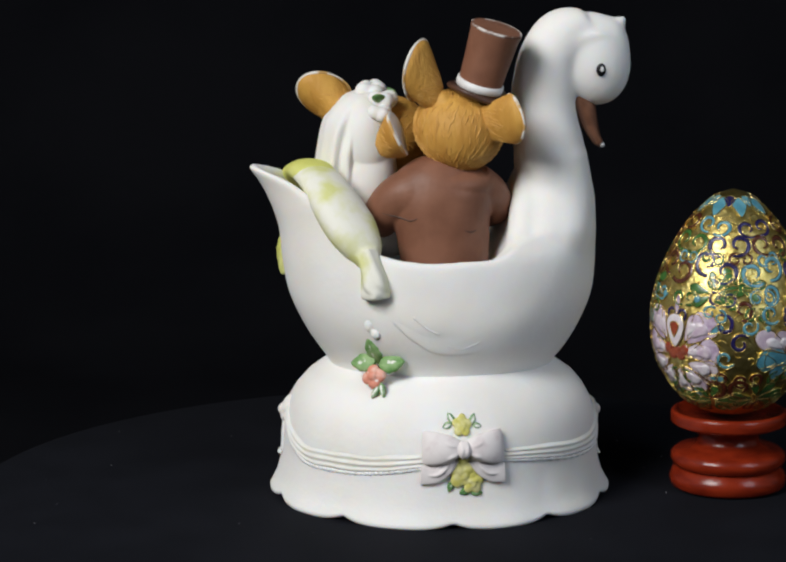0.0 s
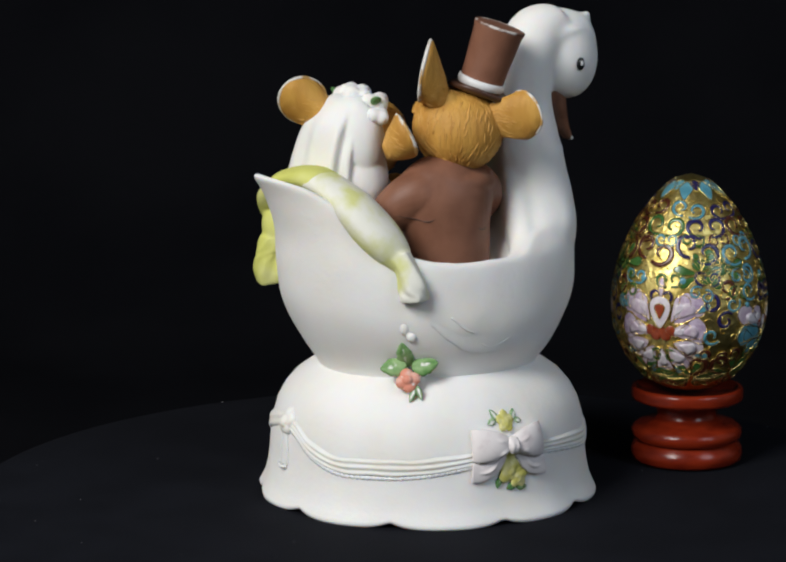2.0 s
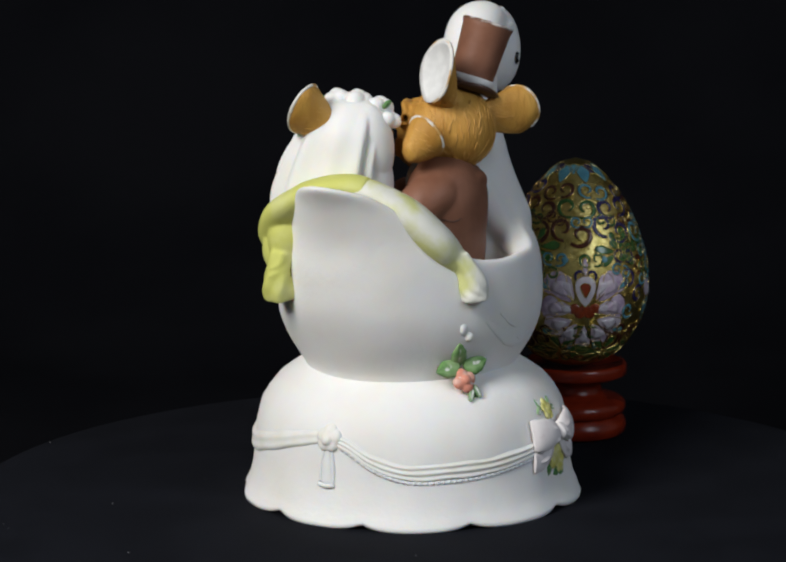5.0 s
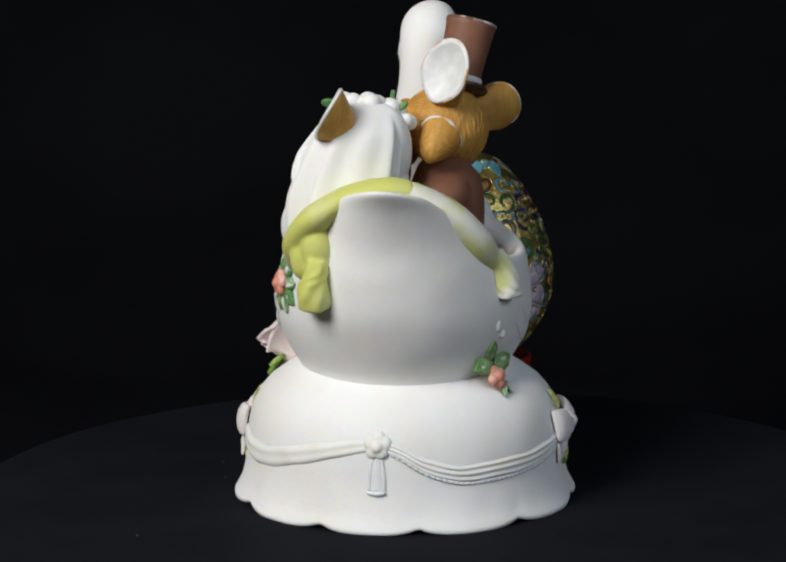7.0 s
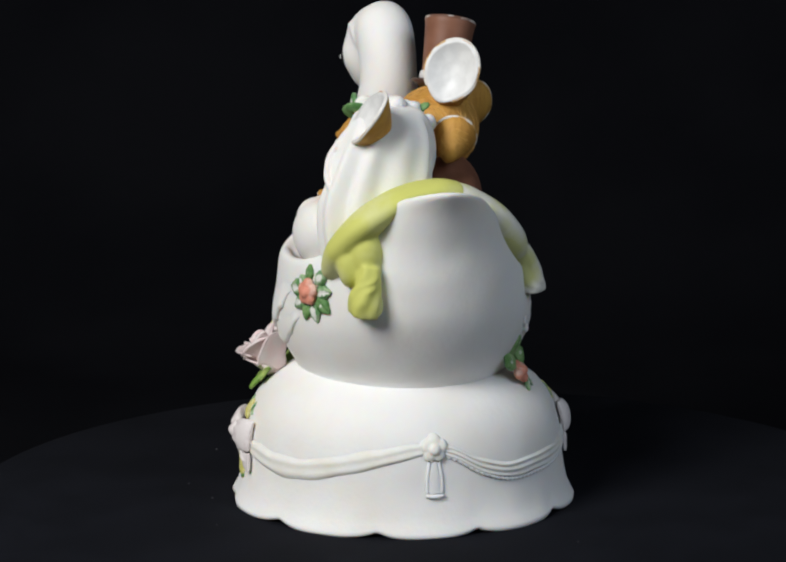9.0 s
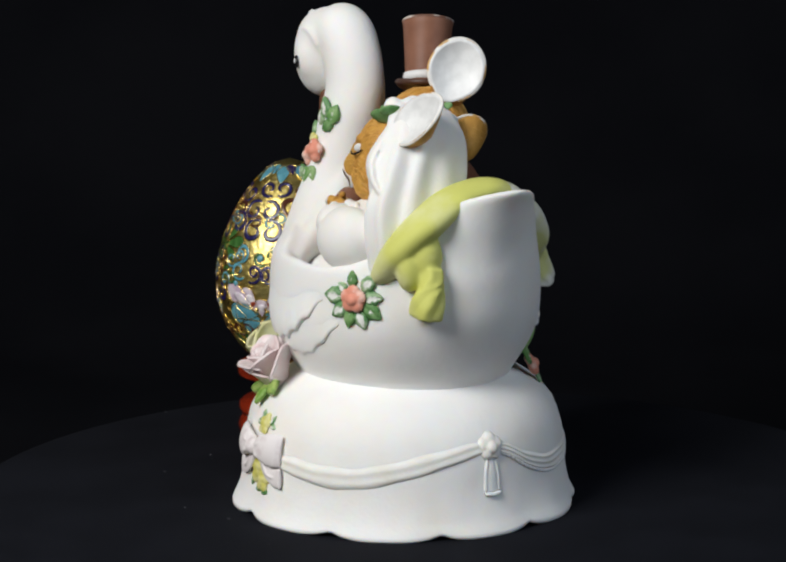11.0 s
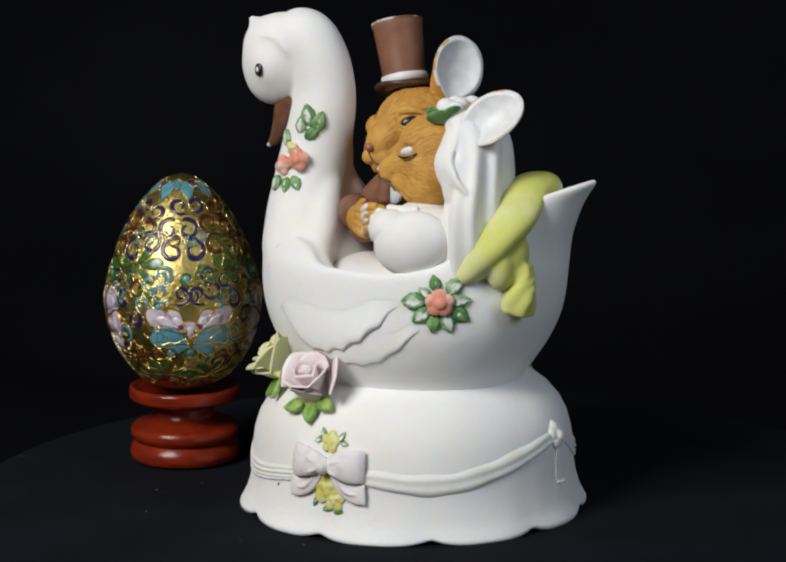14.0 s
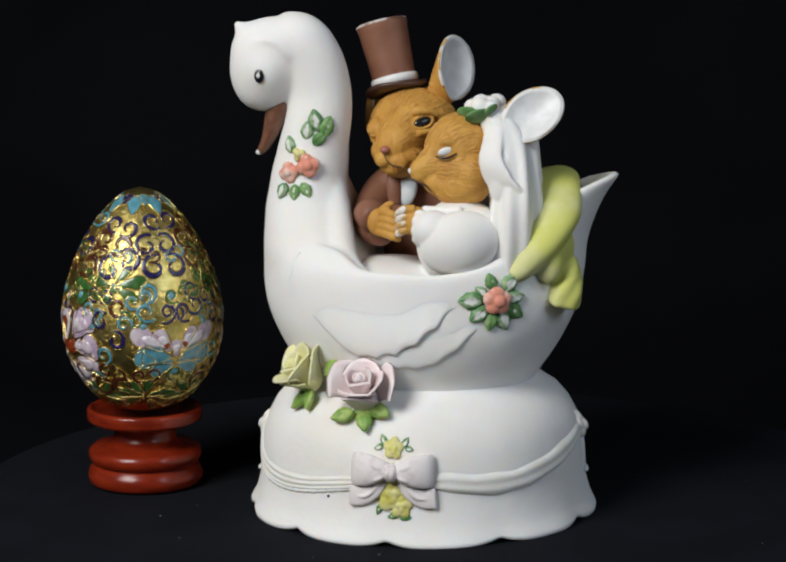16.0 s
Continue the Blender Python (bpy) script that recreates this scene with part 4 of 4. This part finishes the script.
swag(SWAG_LEFT, 3.2, 2, False, 0.16)
swag(SWAG_RIGHT, 2.8, 3, True, 0.45)
swag(SWAG_FORE, 2.8, 3, True, 0.35)


def medal(az, z0):
    p = on_base(az, z0)
    m = rosette(p, 0, 0, 3.8, CREAM, ornament, "rosette", "cream rosette with a hanging ribbon", lift=-1.0)
    for s in (-1, 1):
        bm = bmesh.new()
        tube(bm, [(s * 1.0, -2, 0.0, 0.5, 0.5), (s * 2.0, -8, 0.0, 0.6, 0.5), (s * 2.1, -13, 0.0, 0.7, 0.5)], n=14, seg=10, up=(0, 0, 1))
        part("ribbon_edge", lay(bm, p), PORCELAIN, m)
    bm = bmesh.new()
    tube(bm, [(0, -2, -0.1, 0.6, 0.6), (0, -8, 0, 2.0, 0.5), (0, -13.2, 0, 2.3, 0.6)], n=14, seg=12, up=(0, 0, 1))
    tube(bm, [(-2.6, -13.4, 0.5, 0.5), (0, -13.7, 0.7, 0.6), (2.6, -13.4, 0.5, 0.5)], n=8, seg=8)
    part("ribbon", lay(bm, p), PORCELAIN, m)


medal(179, 25.4)
medal(0, 23)


def sprays():
    # coral rose and leaves on the hull, by the scarf
    f = new("rose_spray")
    f.parent = ornament
    f["label"] = "coral rose among washed green leaves"
    p = on_hull(127, 68.2)
    rosette(p, 0, 0, 3.7, CORAL, f, "coral_rose", petals=5)
    for u, v, tn, L, mt in ((-8.0, 0.2, 180, 7.2, LEAF_PALE), (-5.4, -4.2, 215, 6.4, LEAF_PALE), (-1.6, -6.6, 260, 5.6, LEAF_SOFT), (2.6, -6.4, 290, 6.4, LEAF_PALE),
                            (6.0, -3.8, 325, 6.8, LEAF), (6.2, 0.4, 10, 6.2, LEAF_PALE), (5.0, 5.2, 50, 6.0, LEAF_PALE), (-1.0, 6.0, 100, 4.8, LEAF), (-4.4, 3.0, 140, 4.2, LEAF_PALE)):
        leaf(p, u * 0.9, v * 0.9, tn, L, L * 0.74, mt, f, thick=1.2)
    # two coral buds with leaves on the neck
    f = new("neck_spray")
    f.parent = ornament
    f["label"] = "coral buds and green leaves on the swan's neck"
    for c, nrm, r in (((38.0, 9.6, 100.6), (0.3, 0.95, 0.1), 3.0), ((32.4, 10.8, 102.8), (-0.05, 0.98, 0.1), 3.3)):
        rosette(on_plane(c, nrm), 0, 0, r, CORAL, f, "coral_bud", petals=4, lift=-0.2)
    rosette(on_plane((35.4, 9.6, 106.0), (0.15, 0.98, 0.1)), 0, 0, 2.0, YELLOW, f, "yellow_bud", petals=3, lift=-0.3)
    for c, nrm, tn, L, mt in (((30.6, 8.6, 116.0), (-0.1, 0.99, 0), 100, 5.2, LEAF_PALE), ((27.2, 7.8, 114.0), (-0.45, 0.9, 0), 70, 5.2, LEAF_SOFT), ((33.0, 8.4, 113.0), (0.1, 0.99, 0), 80, 4.6, LEAF_PALE),
                              ((29.2, 8.5, 110.6), (-0.25, 0.96, 0), 40, 4.4, LEAF), ((38.3, 7.7, 108.6), (0.5, 0.85, 0.1), 110, 4.2, LEAF_PALE),
                              ((40.2, 11.4, 95.4), (0.42, 0.9, 0.1), 250, 4.0, LEAF_PALE), ((36.3, 12.3, 95.0), (0.1, 0.98, 0.2), 270, 4.0, LEAF_SOFT), ((32.9, 12.2, 95.8), (-0.1, 0.98, 0.2), 300, 4.0, LEAF_SOFT)):
        leaf(on_plane(c, nrm), 0, 0, tn, L * 1.25, L * 0.85, mt, f, lift=0.1, thick=0.9)
    # the rose on the other side, where the hull meets the base
    f = new("corner_spray")
    f.parent = ornament
    f["label"] = "coral rosebud with three green leaves"
    p = on_plane((-23.0, -30.8, 41.4), (-0.45, -0.72, 0.42))
    rosette(p, 0, 0, 3.4, CORAL, f, "coral_bud", petals=4, lift=-0.9)
    for u, v, tn, L in ((-4.4, 4.0, 190, 7.8), (4.8, 4.6, 15, 8.0)):
        leaf(p, u, v, tn, L, L * 0.72, LEAF_SOFT, f, lift=0.3, thick=0.7)
    leaf(on_hull(-128.5, 48.6), 0, 0, 98, 8.4, 5.4, LEAF_SOFT, f, lift=0.3, thick=1.0)
    for u, v, tn in ((1.4, -4.4, 250), (3.4, -3.6, 290)):
        leaf(p, u, v, tn, 4.4, 1.8, LEAF_PALE, f, lift=0.2, thick=0.5)
    bm = bmesh.new()
    blob(bm, (-24.0, -31.2, 57.0), (1.9, 1.1, 2.2))
    blob(bm, (-22.4, -32.0, 54.4), (1.6, 1.4, 1.6))
    part("drip", bm, PORCELAIN, ornament, "small drip of bisque slip", voxel=0.35, soften=3)
    for line in (((-93, 51.4), (-88, 50.2), (-82, 51.2), (-79, 52.2)), ((-108, 60), (-102, 56.6), (-97, 55.0)), ((33, 79), (33.4, 74), (34.4, 69), (39, 66.4))):
        bm = bmesh.new()
        tube(bm, [(*on_hull(a, z)(0, 0, -0.2), 0.36) for a, z in line], n=24, seg=8)
        part("feather_mark", bm, PORCELAIN, ornament, "worn feather mark in low relief")
    # free-standing porcelain roses at the swan's breast
    r = tall_rose((12.8, 39.4, 42.4), (0.10, 0.56, 0.82), 7.6, PINK, "pink_rose", "pale pink porcelain rose with thin petals", 0)
    p = on_plane((12.6, 38.6, 37.6), (0.2, 0.72, 0.68))
    for u, v, tn, L in ((-5.4, -3.4, 205, 7.0), (1.6, -4.4, 290, 7.4), (5.4, -1.0, 340, 7.2), (-1.0, -1.0, 100, 4)):
        leaf(p, u, v, tn, L, L * 0.66, LIME_LEAF, r, lift=0.9)
    r = tall_rose((32.0, 26.6, 44.2), (0.66, 0.34, 0.66), 6.8, PALE_YELLOW, "yellow_rose", "pale yellow porcelain rose, half open", 10, closed=-0.15)
    p = on_plane((29.8, 27.0, 40.0), (0.7, 0.6, 0.5))
    for u, v, tn, L in ((-1.8, -4.0, 240, 7.6), (2.6, -3.2, 290, 6.4), (6.4, 8.4, 75, 8.0), (1.0, 12.4, 95, 7.6)):
        leaf(p, u, v, tn, L, L * 0.6, LIME_LEAF, r, lift=0.9)


sprays()


def flaws():
    for az, z, r in ((62.7, 12.4, 0.45),):
        bm = bmesh.new()
        p = on_base(az, z)
        blob(bm, (0, 0, 0), (r, r, 0.25), seg=10, rings=6)
        part("speck", lay(bm, p), BROWN_DARK, ornament, "dark firing speck in the glaze")


flaws()


# ---- enamel on the egg ----
ENAMEL = {k: material(k + "_enamel", c, d, 400, 0.4, 0.6, 0.28, coat=0.5) for k, c, d in (
    ("lavender", (0.40, 0.29, 0.42), (0.60, 0.50, 0.60)), ("blush", (0.66, 0.58, 0.62), (0.52, 0.40, 0.50)), ("pearl", (0.72, 0.68, 0.70), (0.62, 0.54, 0.60)), ("sky", (0.07, 0.24, 0.31), (0.12, 0.33, 0.40)),
    ("navy", (0.012, 0.009, 0.065), (0.018, 0.013, 0.10)), ("maroon", (0.095, 0.022, 0.009), (0.065, 0.014, 0.006)), ("green", (0.03, 0.10, 0.018), (0.055, 0.16, 0.035)),
    ("rust", (0.30, 0.05, 0.014), (0.22, 0.035, 0.01)))}
WIRE = material("gold_wire", (0.80, 0.60, 0.20), rough=0.25, metal=1.0)
ARC = []
for za in np.linspace(-1.6, 65.3, 200):
    ra = at_z(EGG, float(za))
    ARC.append((float(za), ra) if not ARC else (float(za), ra))
ARC_S = [0.0]
for (za, ra), (zb, rb) in zip(ARC, ARC[1:]):
    ARC_S.append(ARC_S[-1] + math.hypot(zb - za, rb - ra))


def on_egg(lon, z0):
    """Places (right, up, outwards) round the point at the angle lon and height z0 of the shell."""
    s0 = float(np.interp(z0, [q[0] for q in ARC], ARC_S))
    r0 = max(at_z(EGG, z0), 4)

    def place(u, v, n):
        s = min(max(s0 + v, 0.5), ARC_S[-1] - 0.5)
        z = float(np.interp(s, ARC_S, [q[0] for q in ARC]))
        r = float(np.interp(s, ARC_S, [q[1] for q in ARC]))
        dz = float(np.interp(s + 0.5, ARC_S, [q[0] for q in ARC])) - float(np.interp(s - 0.5, ARC_S, [q[0] for q in ARC]))
        dr = float(np.interp(s + 0.5, ARC_S, [q[1] for q in ARC])) - float(np.interp(s - 0.5, ARC_S, [q[1] for q in ARC]))
        L = math.hypot(dz, dr)
        a = radians(lon) + u / max((r + r0) / 2, 3)
        rr = r + n * dz / L
        return Vector((rr * math.cos(a), rr * math.sin(a), z - n * dr / L))
    return place


def curl(place, u, v, size, turn, colour, parent, flip=1, turns=1.15, tail=0.9):
    """A C-shaped enamel scroll between two gold wires."""
    pts = []
    n = 30
    c, s = math.cos(radians(turn)), math.sin(radians(turn))
    for i in range(n + 1):
        t = i / n
        a = radians(-120 + 375 * t * turns / 1.15)
        k = max(0, (t - 0.35) / 0.65)
        rad = size * 0.5 * (1 + 1.2 * tail * max(0, 0.3 - t)) * (1 - 0.60 * k)
        x, y = flip * rad * math.cos(a), rad * math.sin(a)
        pts.append((u + c * x - s * y, v + s * x + c * y, 0.25 + 0.75 * math.sin(math.pi * min(1, 0.1 + 0.95 * t)) ** 0.8))
    bm = bmesh.new()
    tube(bm, [(x, y, 0.12, 0.12 * size * w + 0.05, 0.28) for x, y, w in pts], n=34, seg=8, up=(0, 0, 1))
    e = part("scroll", lay(bm, place), ENAMEL[colour], parent, colour + " enamel scroll")
    bm = bmesh.new()
    line = [(x, y, 0.12 * size * w + 0.12) for x, y, w in pts]
    for side in (1, -1):
        out = []
        for i, (x, y, w) in enumerate(line):
            a, b = line[max(0, i - 1)], line[min(n, i + 1)]
            d = math.hypot(b[0] - a[0], b[1] - a[1]) or 1
            out.append((x - side * w * (b[1] - a[1]) / d, y + side * w * (b[0] - a[0]) / d, 0.25, 0.13))
        tube(bm, out, n=34, seg=5, up=(0, 0, 1))
    part("wire", lay(bm, place), WIRE, e)
    return e


def petal(place, u, v, turn, length, width, colour, parent, wavy=0.0, point=0.8, rise=0.0):
    """An enamel petal inside a gold wire, pointing along turn."""
    c, s = math.cos(radians(turn)), math.sin(radians(turn))
    rim = []
    n = 26
    for i in range(n):
        a = 2 * math.pi * i / n
        x = math.cos(a)
        t = (x + 1) / 2
        w = 0.66 * width * math.sin(a) * (0.35 + 0.75 * t) * (1 + wavy * math.cos(5 * a))
        x = length * (t ** point) + wavy * 1.5 * math.cos(4 * a) * t
        rim.append((u + c * x - s * w, v + s * x + c * w))
    cx, cy = sum(p[0] for p in rim) / n, sum(p[1] for p in rim) / n
    bm = bmesh.new()
    rows = [[(cx + (x - cx) * k, cy + (y - cy) * k, h + (rise if h > 0 else 0)) for x, y in rim] for k, h in ((1.0, -0.3), (1.0, 0.22), (0.9, 0.3), (0.5, 0.34), (0.1, 0.34))]
    grid(bm, rows)
    e = part("petal", lay(bm, place), ENAMEL[colour], parent)
    bm = bmesh.new()
    tube(bm, [(x, y, 0.3 + rise, 0.15) for x, y in rim + rim[:1]], n=44, seg=5, up=(0, 0, 1))
    part("wire", lay(bm, place), WIRE, e)
    if colour in ("lavender", "blush") and width > 4.2 and not rise:
        bm = bmesh.new()
        small = [(cx + (x - cx) * 0.55 - c * 0.06 * length, cy + (y - cy) * 0.5 - s * 0.06 * length) for x, y in rim]
        mx, my = sum(p[0] for p in small) / n, sum(p[1] for p in small) / n
        grid(bm, [[(mx + (x - mx) * k, my + (y - my) * k, h) for x, y in small] for k, h in ((1.0, 0.2), (1.0, 0.40), (0.5, 0.46), (0.1, 0.46))])
        part("petal_heart", lay(bm, place), ENAMEL["pearl" if colour == "blush" else "blush"], e)
    return e


def dot(place, u, v, r, colour, parent):
    bm = bmesh.new()
    blob(bm, (u, v, 0.1), (r, r, 0.45), seg=14, rings=8)
    return part("dot", lay(bm, place), ENAMEL[colour], parent)


def motif(name, lab):
    e = new(name)
    e.parent = painted_egg
    e["label"] = lab
    return e


def pink_lotus(lon):
    e = motif("pink_lotus", "lavender and white lotus with a rust centre")
    p = on_egg(lon, 20.5)
    for s in (1, -1):
        petal(p, s * 5.0, -1.5, 90 - s * 76, 9.6, 8.0, "lavender", e, 0.06)
        petal(p, s * 4.0, -4.0, 90 - s * 112, 9.8, 7.8, "blush", e, 0.06)
        petal(p, s * 2.4, -5.4, 90 - s * 146, 9.8, 7.4, "blush", e, 0.05)
        petal(p, s * 4.4, 2.0, 90 - s * 42, 11.8, 8.2, "lavender", e, 0.07)
        petal(p, s * 3.4, 2.6, 90 - s * 30, 9.5, 4.8, "blush", e, 0.04)
        petal(p, s * 1.6, -1.2, 90 - s * 80, 8.6, 4.6, "blush", e, 0.05)
        petal(p, s * 11.0, 5.6, 90 - s * 60, 5.2, 2.2, "sky", e)
        petal(p, s * 9.4, -8.0, 90 - s * 100, 5.6, 2.4, "sky", e)
        petal(p, s * 3.4, -12.6, 90 - s * 150, 4.4, 2.4, "sky", e)
        dot(p, s * 6.6, 15.6, 1.2, "sky", e)
    petal(p, 0, -6.0, 270, 10.0, 5.4, "blush", e, 0.05)
    for k, (u, v) in enumerate(((-3.4, -0.4), (3.4, -0.4), (-1.6, -1.8), (1.6, -1.8), (0, -0.6))):
        dot(p, u, v, 1.9, "rust", e)
    petal(p, 0, 0.6, 90, 10.0, 6.4, "pearl", e, 0, 1.1, 0.35)
    petal(p, 0, 3.6, 90, 4.6, 3.0, "rust", e, 0, 0.8, 0.55)
    petal(p, 0, 9.4, 90, 7.0, 1.8, "lavender", e, 0, 1.3)


def blue_lotus(lon):
    e = motif("blue_lotus", "white and sky blue lotus half in profile")
    p = on_egg(lon, 20.5)
    for s in (1, -1):
        petal(p, s * 1.0, -1.0, 90 - s * 62, 14.5, 5.6, "blush", e, 0.05)
        petal(p, s * 1.0, -2.2, 90 - s * 92, 12.0, 6.6, "sky", e, 0.05)
        petal(p, s * 1.0, -1.0, 90 - s * 40, 9.0, 4.6, "blush", e, 0.04)
        petal(p, s * 6.0, -3.6, 90 - s * 80, 7.0, 4.4, "sky", e, 0.05)
        dot(p, s * 3.0, 1.2, 1.2, "rust", e)
        dot(p, s * 10.0, 7.2, 1.0, "sky", e)
    for s in (1, -1):
        petal(p, s * 0.3, -4.6, 90 - s * 64, 10.5, 7.4, "sky", e, 0.04, 0.6)
        petal(p, s * 0.2, -5.0, 90 - s * 108, 8.0, 4.6, "sky", e, 0.04, 0.7)
    petal(p, 0, -3.2, 90, 6.0, 4.4, "blush", e, 0.03, 0.7)
    dot(p, 0, -7.6, 1.3, "sky", e)
    dot(p, -0.8, 16.0, 1.2, "sky", e)
    for s in (1, -1):
        curl(p, s * 2.6, 11.2, 4.6, 0, "navy", e, -s, tail=1.5)
    curl(p, 7.2, 12.4, 4.8, -40, "navy", e, 1, tail=0.9)
    curl(p, 6.4, 17.2, 4.8, 15, "navy", e, -1, tail=1.0)
    curl(p, -9.0, 11.6, 4.8, 20, "sky", e, -1, tail=1.1)
    curl(p, -8.2, 17.4, 5.0, 10, "sky", e, 1, tail=1.1)


def heart(lon, z, size, colour, name="heart_scroll"):
    e = motif(name, "pair of " + colour + " enamel scrolls")
    p = on_egg(lon, z)
    for s in (1, -1):
        curl(p, s * size * 0.62, 0, size, 0, colour, e, -s, tail=1.0)


def leaves(lon, z, flip):
    e = motif("leaf_cluster", "green enamel leaves")
    p = on_egg(lon, z)
    for u, v, tn, L in ((0, 0, 10, 7.5), (0, 0.6, 50, 5.6), (0, -0.4, -30, 6.2), (-1, 0, 170, 6.0), (-1, -0.6, 210, 5.4), (0, 1, 110, 4.6)):
        petal(p, flip * u, v, tn if flip > 0 else 180 - tn, L * 1.25, L * 0.5, "green", e, 0.04)


for lon in (214.7, 34.7):
    pink_lotus(lon)
for lon in (127.0, 307.0):
    blue_lotus(lon)
for k, lon in enumerate((168.8, 78.8, 258.8, 348.8)):
    flip = 1 if k % 2 else -1
    leaves(lon + 3, 39.5, flip)
    leaves(lon - 14, 38.0, -flip)
    heart(lon - 4, 9.0, 6.2, "maroon")
    leaves(lon + 24, 5.5, -flip)
    leaves(lon - 20, 4.5, flip)
    e = motif("scroll_group", "mixed enamel scrolls between the flowers")
    p = on_egg(lon, 28.0)
    curl(p, -3.0, 1.0, 4.8, 170, "navy", e, flip)
    curl(p, 2.6, 5.4, 4.8, 20, "maroon", e, -flip)
    curl(p, 2.0, -4.6, 4.6, 160, "navy", e, -flip)
    curl(p, -2.4, -9.4, 4.4, 30, "sky", e, flip)
    curl(p, 4.6, 0.4, 4.0, 90, "sky", e, flip)
    e = motif("scroll_group", "ring of enamel scrolls low on the egg")
    p = on_egg(lon + 45, 3.2)
    curl(p, -4.0, 0.0, 4.0, 60, "maroon", e, flip)
    curl(p, 4.0, 0.6, 4.0, -60, "green", e, -flip)


def band_of_scrolls(z, count, size, colours, start):
    rng = random.Random(int(z))
    for k in range(count):
        e = motif("scroll_pair", "pair of enamel scrolls in gold wire")
        p = on_egg(start + 360 * k / count, z + rng.uniform(-0.8, 0.8))
        tone = colours[k % len(colours)]
        lean = rng.uniform(-25, 25) + (180 if rng.random() < 0.25 else 0)
        for s in (1, -1):
            a = radians(lean)
            curl(p, s * 0.52 * size * math.cos(a), s * 0.52 * size * math.sin(a), size, lean, tone, e, s)


band_of_scrolls(45.0, 9, 6.2, ("navy", "maroon", "maroon", "navy", "sky"), 123)
band_of_scrolls(51.2, 8, 5.6, ("navy", "maroon", "green"), 118)
band_of_scrolls(56.8, 7, 4.6, ("navy", "maroon", "sky"), 130)
band_of_scrolls(36.0, 12, 3.7, ("sky", "green", "navy"), 100)
band_of_scrolls(48.2, 14, 3.2, ("maroon", "sky", "green"), 110)
band_of_scrolls(12.5, 13, 3.9, ("maroon", "green", "maroon"), 105)
band_of_scrolls(31.0, 12, 3.3, ("green", "navy", "sky"), 95)
band_of_scrolls(2.2, 11, 3.2, ("maroon", "green"), 90)
for k in range(8):
    e = motif("crown_petal_group", "sky blue petal round the egg's tip")
    petal(on_egg(45 * k, 59.0), 0, 0, 90, 7.4, 5.6, "sky", e, 0.05)
    petal(on_egg(45 * k + 22, 61.5), 0, 0, 90, 4.6, 3.6, "navy" if k % 2 else "sky", e, 0.05)


def filigree():
    """Countless small gold wires between the larger scrolls."""
    rng = random.Random(5)
    bm = bmesh.new()
    for _ in range(420):
        z = rng.uniform(2.5, 61)
        p = on_egg(rng.uniform(0, 360), z)
        size, a0 = rng.uniform(1.0, 2.0), rng.uniform(0, 6.28)
        one = bmesh.new()
        tube(one, [(size * (1 - 0.5 * t) * math.cos(a0 + 4.6 * t), size * (1 - 0.5 * t) * math.sin(a0 + 4.6 * t), 0.1, 0.13) for t in np.linspace(0, 1, 7)], n=11, seg=4, up=(0, 0, 1))
        lay(one, p)
        me = bpy.data.meshes.new("tmp")
        one.to_mesh(me)
        one.free()
        bm.from_mesh(me)
        bpy.data.meshes.remove(me)
    tagged(part("filigree", bm, WIRE, painted_egg, "fine curled gold wires"), kind="stuff")


filigree()


def lint():
    """Specks of dust on the cloth, carried round with the table."""
    bm = bmesh.new()
    rng = random.Random(11)
    for _ in range(34):
        a, r = rng.uniform(0, 2 * math.pi), 141 * math.sqrt(rng.uniform(0.05, 1))
        s = rng.uniform(0.08, 0.26)
        blob(bm, (r * math.cos(a), r * math.sin(a), s * 0.3), (s * rng.uniform(0.6, 2.2), s, s * 0.5), (0, 0, rng.uniform(0, 180)), 8, 5)
    ob = tagged(part("lint", bm, LINT), "pale specks of dust on the black cloth", "dust", kind="stuff")
    moving.append((ob, pose(0, 0, 0)))


lint()


def shallow():
    """Keep each thing at two levels of parts: deeper pieces move up to the part above."""
    for ob in bpy.data.objects:
        up = ob.parent
        if up and up.parent and up.parent.parent:
            ob.parent = up.parent


shallow()


def motions():
    for ob, rest in moving:
        walk(ob, [(k * 0.5, pose(0, 0, 0, 0, 0, turned(k * 0.5)) @ rest) for k in range(33)])


motions()
